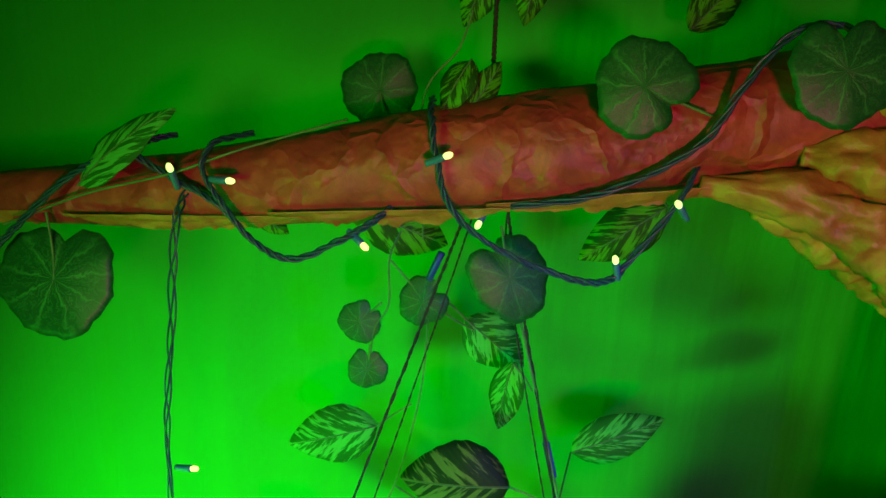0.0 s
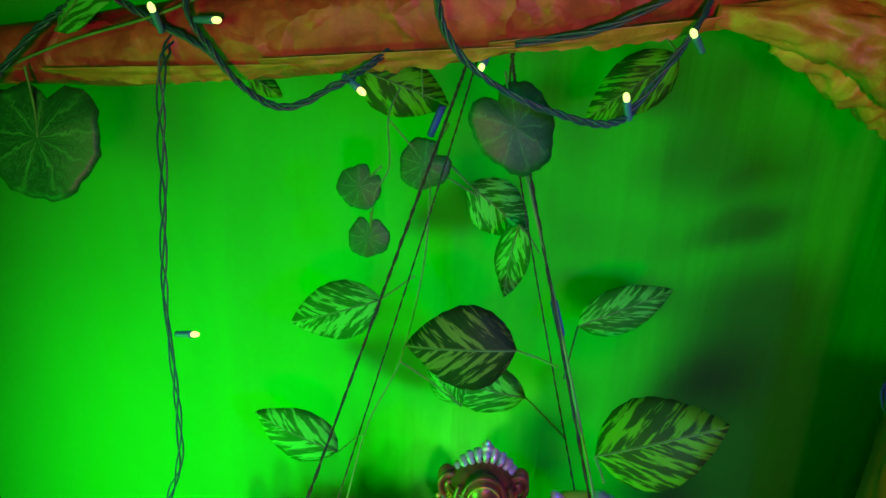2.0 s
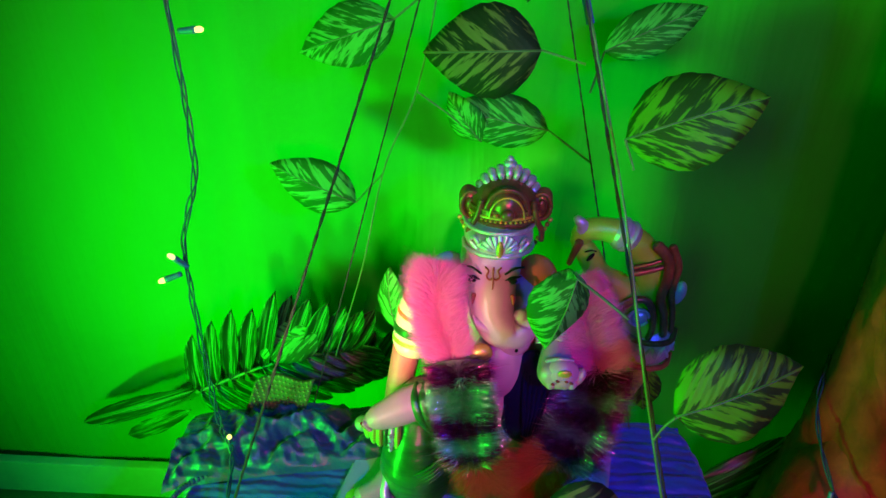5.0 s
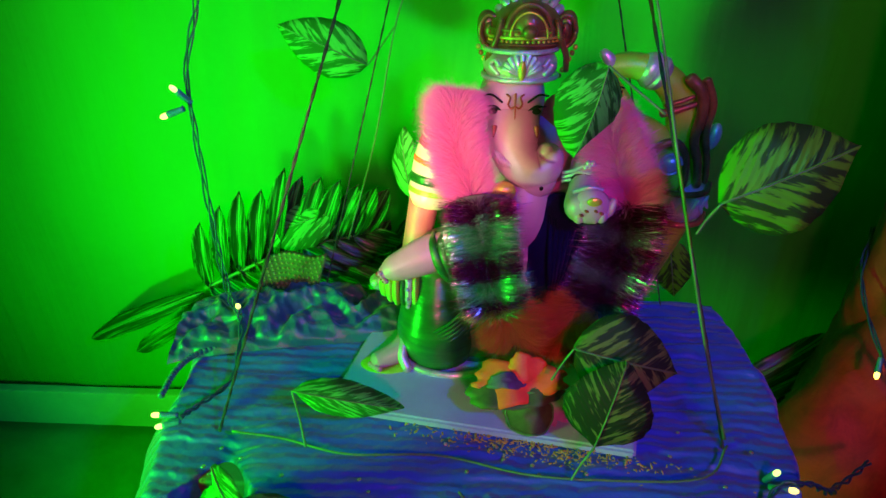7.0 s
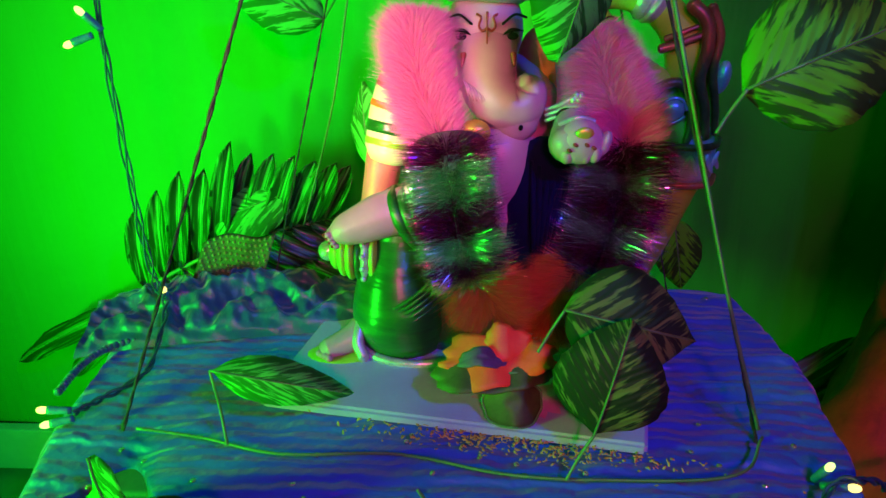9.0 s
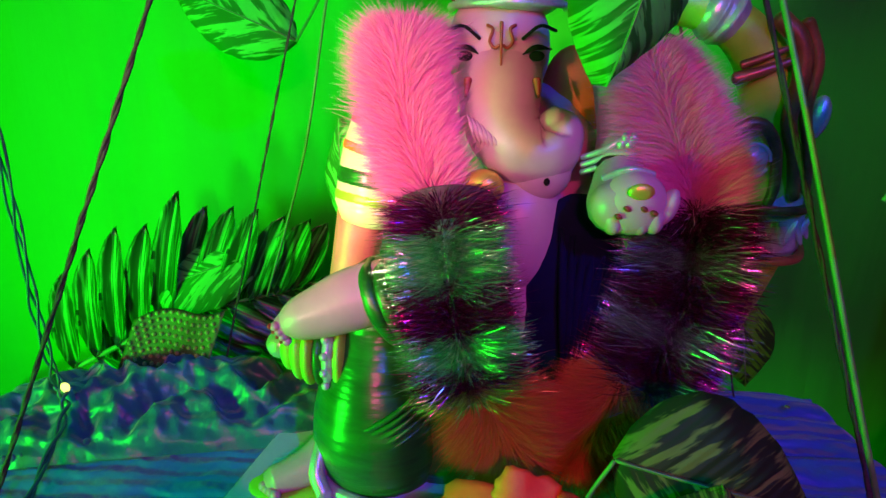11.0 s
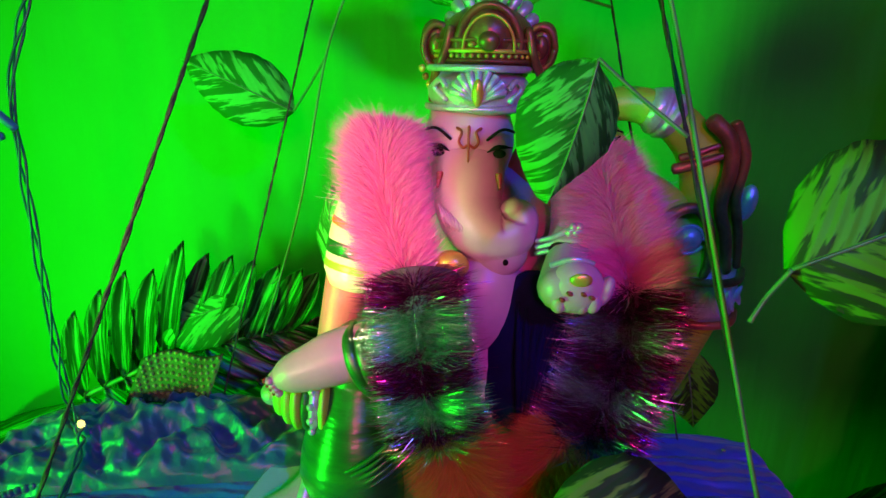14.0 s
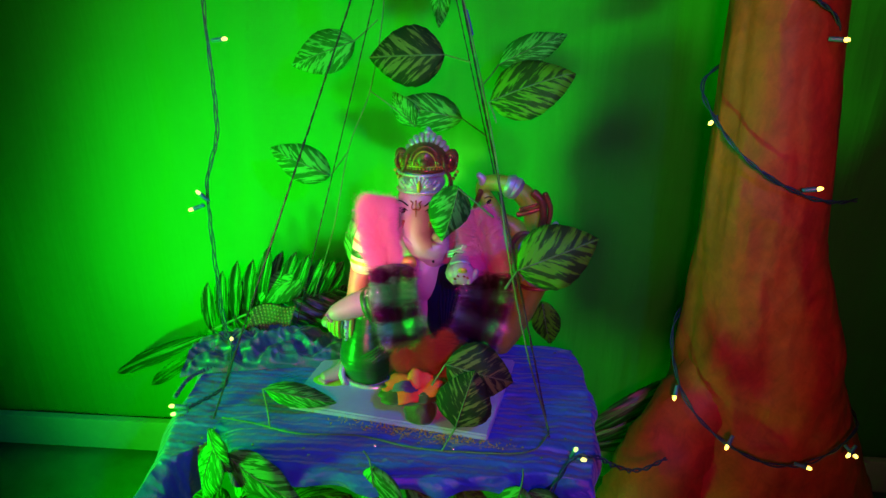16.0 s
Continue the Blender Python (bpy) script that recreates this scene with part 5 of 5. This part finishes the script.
def low_plant(at, count, size, seed, label):
    """A clump of broad leaves on the floor under the swing."""
    rnd = random.Random(seed)
    c = thing("artificial_plant", label, "plant", "plants below the swing", at=at)
    for i in range(count):
        a = 2 * math.pi * i / count + rnd.uniform(-0.3, 0.3)
        ln = size * rnd.uniform(0.7, 1.15)
        el = rnd.uniform(20, 62)
        h = rnd.uniform(0.12, 0.26)
        v, f, uv = leaf_mesh(ln, ln * 0.42, "pointed", 0.45, -0.1, seed * 50 + i, 14, 8)
        ob = mesh_ob("leaf", v, f, rnd.choice((LEAF_A, LEAF_B)), c, uvs=uv)
        ob.matrix_local = pose(0.04 * math.cos(a), 0.04 * math.sin(a), h, 0, -el + 25, math.degrees(a))
        tube("stem", [(0, 0, 0), (0.02 * math.cos(a), 0.02 * math.sin(a), h * 0.6), (0.04 * math.cos(a), 0.04 * math.sin(a), h)], 0.0018, VINE, c, 8, 5)
    return c


PL = "bushy green artificial plant standing on the floor under the swing"
low_plant((0.02, 0.20, FZ), 11, 0.13, 3, PL)
low_plant((0.20, 0.16, FZ), 11, 0.12, 4, PL)
low_plant((-0.26, 0.24, FZ), 10, 0.14, 5, PL)
low_plant((-0.10, 0.14, FZ), 9, 0.12, 6, PL)


def palm_frond(base, tip, count, length, width, label, up=(0, 0, 1), seed=1, lift=0.4):
    """A feather frond: a rib with narrow leaflets on both sides."""
    rnd = random.Random(seed)
    b, t = Vector(base), Vector(tip)
    fr = thing("palm_frond", label, "palm leaf", "palm fronds", at=base)
    rib = spline([Vector(), (t - b) * 0.5 + Vector((0, 0, 0.012)), t - b], 30)
    tube("rib", [Vector(), (t - b) * 0.5 + Vector((0, 0, 0.012)), t - b], lambda f: 0.003 * (1 - 0.7 * f), VINE, fr, 20, 6)
    d = (t - b).normalized()
    face = Vector((0, -1, 0.35))
    side = (Vector(up) - d * Vector(up).dot(d)).normalized()
    for i in range(count):
        f = 0.06 + 0.94 * i / (count - 1)
        for s in (1, -1):
            ln = length * (0.65 + 0.45 * math.sin(math.pi * min(f + 0.1, 1))) * rnd.uniform(0.9, 1.1) * (1.0 if s > 0 else 0.7)
            x = (side * s + d * (0.35 + 0.8 * f) + Vector((0, -0.12, 0)) * rnd.uniform(-1, 1)).normalized()
            z = (face - x * face.dot(x)).normalized()
            m = Matrix((x, z.cross(x), z)).transposed().to_4x4()
            m.translation = rib[int(30 * f)]
            v, fc, uv = leaf_mesh(ln, width, "narrow", 0.25, 0.22, seed * 99 + i * 2 + s, 10, 6)
            ob = mesh_ob("leaflet", v, fc, PALM, fr, uvs=uv)
            ob.matrix_local = m
    return fr


palm_frond((-0.375, 0.50, 0.01), (-0.150, 0.50, 0.100), 11, 0.104, 0.026, "dark green palm frond with narrow leaflets behind the swing", (0, 0, 1), 11)
palm_frond((-0.36, 0.53, -0.03), (-0.13, 0.53, 0.05), 10, 0.100, 0.024, "dark green palm frond with narrow leaflets behind the swing", (0, 0, 1), 12)
leaf((-0.40, 0.53, -0.02), (-0.63, 0.56, -0.14), 0.026, PALM, "large dark drooping leaf at the wall", "narrow", face=(-0.1, -1, 0.6), group="drooping leaves")
leaf((-0.40, 0.51, -0.04), (-0.56, 0.56, -0.17), 0.022, PALM, "large dark drooping leaf at the wall", "narrow", face=(-0.1, -1, 0.4), group="drooping leaves")
for k, (bx, bz, tx, tz) in enumerate(((0.30, -0.17, 0.46, -0.06), (0.30, -0.19, 0.45, -0.12), (0.31, -0.20, 0.45, -0.18), (0.82, -0.24, 0.70, -0.08))):
    leaf((bx, 0.50, bz), (tx, 0.52, tz), 0.032, PALM, "long dark leaf with pale rib beside the trunk", "narrow", face=(0, -1, 0.6), group="long leaves by the trunk")


def orange_flower():
    fl = thing("torn_flower", "torn orange paper flower with an olive petal on the tile", "flower", at=(0.02, 0.235, 0.10))
    rnd = random.Random(21)
    for name, ctr, rx, ry, tilt, m, jag in (("orange_petal", (-0.002, 0.0, 0.004), 0.041, 0.019, 32, ORANGE, 0.34), ("upper_petal", (0.006, 0.008, 0.013), 0.017, 0.013, 50, ORANGE, 0.22),
                                            ("grey_centre", (-0.012, -0.004, 0.0075), 0.017, 0.0075, 32, GREYPAPER, 0.18), ("olive_petal", (0.010, -0.014, -0.022), 0.021, 0.019, 62, OLIVE, 0.10), ("under_petal", (-0.006, -0.006, -0.003), 0.043, 0.016, 26, OLIVE, 0.12)):
        seg, rings = 40, 5
        verts, faces = [Vector((0, 0, 0))], []
        ph = [rnd.uniform(0, 6) for _ in range(4)]
        for r in range(1, rings + 1):
            for k in range(seg):
                a = 2 * math.pi * k / seg
                e = 1 + jag * (0.5 * math.sin(3 * a + ph[0]) + 0.35 * math.sin(5 * a + ph[1]) + 0.25 * math.sin(11 * a + ph[2])) * r / rings
                x, y = rx * e * r / rings * math.cos(a), ry * e * r / rings * math.sin(a)
                verts.append(Vector((x, y, 0.0022 * math.sin(x * 150 + ph[3]) - 0.004 * (r / rings) ** 2 * abs(math.cos(a)))))
        faces += [(0, 1 + k, 1 + (k + 1) % seg) for k in range(seg)]
        for r in range(rings - 1):
            o = 1 + r * seg
            faces += [(o + k, o + seg + k, o + seg + (k + 1) % seg, o + (k + 1) % seg) for k in range(seg)]
        v, f, _ = thick(verts, faces, [(0, 0)] * len(verts), 0.0006)
        ob = mesh_ob(name, v, f, m, fl)
        ob.matrix_local = pose(*ctr, tilt, 0, 4)
        if name == "olive_petal":
            rim = tube("fringed_rim", [verts[1 + (rings - 1) * seg + k] for k in range(0, seg + 1, 2) if k < seg] + [verts[1 + (rings - 1) * seg]], 0.0009, VINE, ob, 60, 6)
            tagged(rim, "pale green fringed rim")
    tube("stalk", [(0.005, 0, 0.0), (0.01, 0.01, -0.02), (0.012, 0.012, -0.038)], 0.002, VINE, fl, 8, 6)
    return fl


orange_flower()


# ---- cords, vines and string lights ----
def cord(name, points, label, radius=0.0016, material=ROPE, category="cord", group="swing cords", n=60, sides=6):
    c = thing(name, label, category, group)
    if material is ROPE:
        twisted("strand", points, radius * 0.62, 2, radius * 0.55, 45, material, c, 220, 5)
    else:
        tube("stem", points, radius, material, c, n, sides)
    return c


CORD = "thin twisted black cord holding the swing board"
KN = BZ + 0.004
cord("cord", [(-0.250, 0.212, KN), (-0.030, 0.455, 0.715), (-0.010, 0.46, 0.78)], CORD)
cord("cord", [(-0.198, 0.425, KN), (-0.020, 0.475, 0.71), (-0.012, 0.47, 0.78)], CORD, 0.0010)
cord("cord", [(0.202, 0.215, KN - 0.05), (0.200, 0.222, KN), (0.040, 0.44, 0.680), (0.018, 0.45, 0.79)], CORD)
cord("cord", [(0.190, 0.425, KN), (0.036, 0.455, 0.66), (0.022, 0.46, 0.79)], CORD, 0.0010)
cord("cord", [(0.0, 0.47, 0.84), (-0.003, 0.48, 0.95), (-0.006, 0.49, 1.15)], "black cord rising from the branch", 0.0022)
for p, q in (((0.079, 0.405, 0.535), (0.070, 0.412, 0.565)), ((-0.045, 0.46, 0.695), (-0.035, 0.455, 0.722))):
    tagged(tube("tape_wrap", [p, q], 0.0034, TAPE, None, 4, 10), "blue tape wrapped round the cord", "tape")
VN = "green plastic vine running down the swing cord"
cord("vine", [(0.030, 0.435, 0.70), (0.078, 0.40, 0.54), (0.115, 0.335, 0.40), (0.136, 0.275, 0.29), (0.168, 0.235, 0.16), (0.20, 0.218, 0.06)], VN, 0.0014, VINE, "vine", "vines")
cord("vine", [(-0.045, 0.50, 0.65), (-0.050, 0.50, 0.552), (-0.072, 0.50, 0.442), (-0.108, 0.50, 0.353), (-0.139, 0.50, 0.219), (-0.175, 0.48, 0.10)], VN, 0.0012, VINE, "vine", "vines")
cord("vine", [(-0.075, 0.49, 0.73), (-0.084, 0.48, 0.705), (-0.083, 0.478, 0.66), (-0.095, 0.477, 0.635), (-0.10, 0.477, 0.60)], "thin green plastic vine under the branch", 0.0010, VINE, "vine", "vines")
cord("vine", [(-0.084, 0.49, 0.70), (-0.051, 0.49, 0.665), (-0.022, 0.49, 0.645), (0.0, 0.50, 0.63)], "thin green plastic vine under the branch", 0.0010, VINE, "vine", "vines")
cord("vine", [(-0.40, 0.408, 0.735), (-0.33, 0.415, 0.765), (-0.255, 0.41, 0.788), (-0.20, 0.415, 0.81), (-0.12, 0.45, 0.835)], "thin green plastic vine on the branch", 0.0012, VINE, "vine", "vines")
cord("vine", [(-0.235, 0.205, 0.062), (-0.19, 0.205, 0.055), (-0.13, 0.190, 0.055), (-0.05, 0.192, 0.055), (0.02, 0.176, 0.055), (0.08, 0.172, 0.055), (0.17, 0.176, 0.057), (0.20, 0.21, 0.060)], "green plastic vine lying across the swing cloth", 0.0011, VINE, "vine", "vines")
cord("vine", [(-0.055, 0.50, 0.72), (-0.06, 0.48, 0.85), (-0.03, 0.48, 0.90), (-0.015, 0.49, 0.96)], "thin green plastic vine above the branch", 0.0010, VINE, "vine", "vines")


def led(parent, at, way, material, glow_at=True):
    """One small lamp: a plastic holder with a clear lens at its end."""
    d = Vector(way).normalized()
    h = Vector(at) - d * 0.006
    holder = tube("lamp_holder", [h - d * 0.016, h - d * 0.008, h], lambda f: 0.0026 + 0.0006 * f, HOLDER, parent, 6, 10)
    bm = bmesh.new()
    q = d.to_track_quat("Z", "Y").to_matrix().to_4x4()
    q.translation = h + d * 0.003
    bmesh.ops.create_uvsphere(bm, u_segments=12, v_segments=8, radius=1.0, matrix=q @ Matrix.Diagonal((0.0027, 0.0027, 0.0044, 1)))
    part("lens", bm, material, holder)


def light_string(label, runs, lamps, strands=3, radius=0.0013, spread=0.0022):
    s = thing("string_lights", label, "string lights", "string lights")
    for pts, turns in runs:
        twisted("wire", pts, radius, strands, spread, turns, WIRE, s, 30 + 16 * len(pts), 6)
    for at, way, m in lamps:
        led(s, at, way, m)
    return s


light_string("dark green string lights wound round the paper branch",
    [([(-0.46, 0.40, 0.67), (-0.40, 0.402, 0.722), (-0.345, 0.405, 0.775), (-0.293, 0.408, 0.806), (-0.262, 0.44, 0.815)], 7),
     ([(-0.285, 0.412, 0.800), (-0.253, 0.412, 0.782), (-0.215, 0.405, 0.765), (-0.186, 0.400, 0.738), (-0.154, 0.402, 0.725), (-0.108, 0.405, 0.748), (-0.078, 0.425, 0.768), (-0.05, 0.50, 0.79)], 9),
     ([(-0.200, 0.45, 0.818), (-0.222, 0.420, 0.814), (-0.228, 0.405, 0.795), (-0.214, 0.400, 0.772), (-0.190, 0.398, 0.742)], 4),
     ([(-0.049, 0.44, 0.858), (-0.047, 0.405, 0.845), (-0.041, 0.395, 0.815), (-0.027, 0.395, 0.777), (0.011, 0.398, 0.747), (0.055, 0.40, 0.730), (0.095, 0.40, 0.724), (0.116, 0.402, 0.741), (0.152, 0.405, 0.800), (0.17, 0.43, 0.83)], 11),
     ([(0.02, 0.415, 0.778), (0.08, 0.408, 0.792), (0.125, 0.402, 0.815), (0.160, 0.398, 0.845), (0.180, 0.395, 0.885), (0.207, 0.396, 0.923), (0.237, 0.40, 0.930), (0.26, 0.405, 0.925)], 5)],
    [((-0.253, 0.400, 0.797), (-0.2, -0.3, 1), BULB_G), ((-0.200, 0.396, 0.788), (1, -0.3, 0.05), BULB_G), ((-0.030, 0.388, 0.822), (1, -0.3, 0.5), BULB_G), ((-0.094, 0.402, 0.738), (0.8, -0.3, -0.6), BULB),
     ((0.104, 0.395, 0.748), (-0.3, -0.3, 1), BULB_G), ((0.146, 0.398, 0.795), (-0.4, -0.3, 0.5), BULB_G), ((-0.006, 0.425, 0.756), (-0.3, -0.4, -0.6), BULB_G), ((0.236, 0.392, 0.918), (0.3, -0.6, -0.5), BULB_Y)])
light_string("dark green string lights hanging down to the swing",
    [([(-0.250, 0.430, 0.775), (-0.253, 0.405, 0.743), (-0.260, 0.400, 0.646), (-0.266, 0.392, 0.562), (-0.262, 0.383, 0.48), (-0.262, 0.372, 0.40), (-0.280, 0.362, 0.335), (-0.282, 0.358, 0.24), (-0.280, 0.352, 0.14), (-0.275, 0.35, 0.095)], 7)],
    [((-0.238, 0.386, 0.527), (1, -0.2, 0.15), BULB), ((-0.303, 0.345, 0.302), (-1, -0.2, -0.35), BULB), ((-0.292, 0.352, 0.328), (-0.6, -0.3, 0.8), BULB_G)], 3, 0.0009, 0.0030)
light_string("dark green string lights lying along the swing edge",
    [([(-0.275, 0.350, 0.095), (-0.262, 0.330, 0.085), (-0.255, 0.27, 0.066), (-0.275, 0.235, 0.064), (-0.285, 0.215, 0.066)], 5),
     ([(0.160, 0.105, -0.02), (0.195, 0.125, 0.035), (0.225, 0.165, 0.058), (0.255, 0.175, 0.056), (0.285, 0.190, 0.03), (0.33, 0.24, -0.02), (0.38, 0.28, -0.03)], 8)],
    [((-0.309, 0.213, 0.070), (-1, -0.2, 0.15), BULB), ((-0.306, 0.208, 0.060), (-1, -0.3, -0.1), BULB_G), ((-0.268, 0.345, 0.098), (0.2, -0.5, 1), BULB), ((0.232, 0.180, 0.064), (0.2, -0.4, 1), BULB_G), ((0.242, 0.164, 0.060), (0.8, -0.5, 0.4), BULB)], 2)
light_string("dark green string lights wound round the paper trunk",
    [([(0.425, 0.47, 0.50), (0.388, 0.43, 0.475), (0.396, 0.375, 0.44), (0.43, 0.335, 0.40), (0.49, 0.325, 0.365), (0.55, 0.345, 0.345), (0.61, 0.40, 0.33)], 6),
     ([(0.44, 0.50, 0.12), (0.405, 0.43, 0.09), (0.405, 0.355, 0.045), (0.44, 0.31, 0.005), (0.50, 0.285, -0.025), (0.56, 0.285, -0.035), (0.62, 0.31, -0.03), (0.68, 0.36, -0.02), (0.72, 0.45, -0.05)], 7),
     ([(0.40, 0.355, 0.62), (0.45, 0.345, 0.60), (0.50, 0.355, 0.575), (0.535, 0.39, 0.54)], 3)],
    [((0.398, 0.405, 0.428), (-0.6, -0.6, -0.3), BULB_Y), ((0.520, 0.318, 0.372), (1, -0.3, 0.25), BULB_Y), ((0.395, 0.338, 0.031), (-0.2, -0.5, -0.8), BULB_Y), ((0.463, 0.288, -0.014), (-0.4, -0.4, -0.7), BULB_Y),
     ((0.580, 0.275, -0.030), (0.9, -0.3, -0.1), BULB_Y), ((0.640, 0.300, -0.026), (-0.5, -0.4, -0.4), BULB_Y), ((0.655, 0.302, -0.028), (0.5, -0.4, -0.4), BULB_Y), ((0.525, 0.352, 0.545), (0.9, -0.3, 0.0), BULB_Y)], 2)
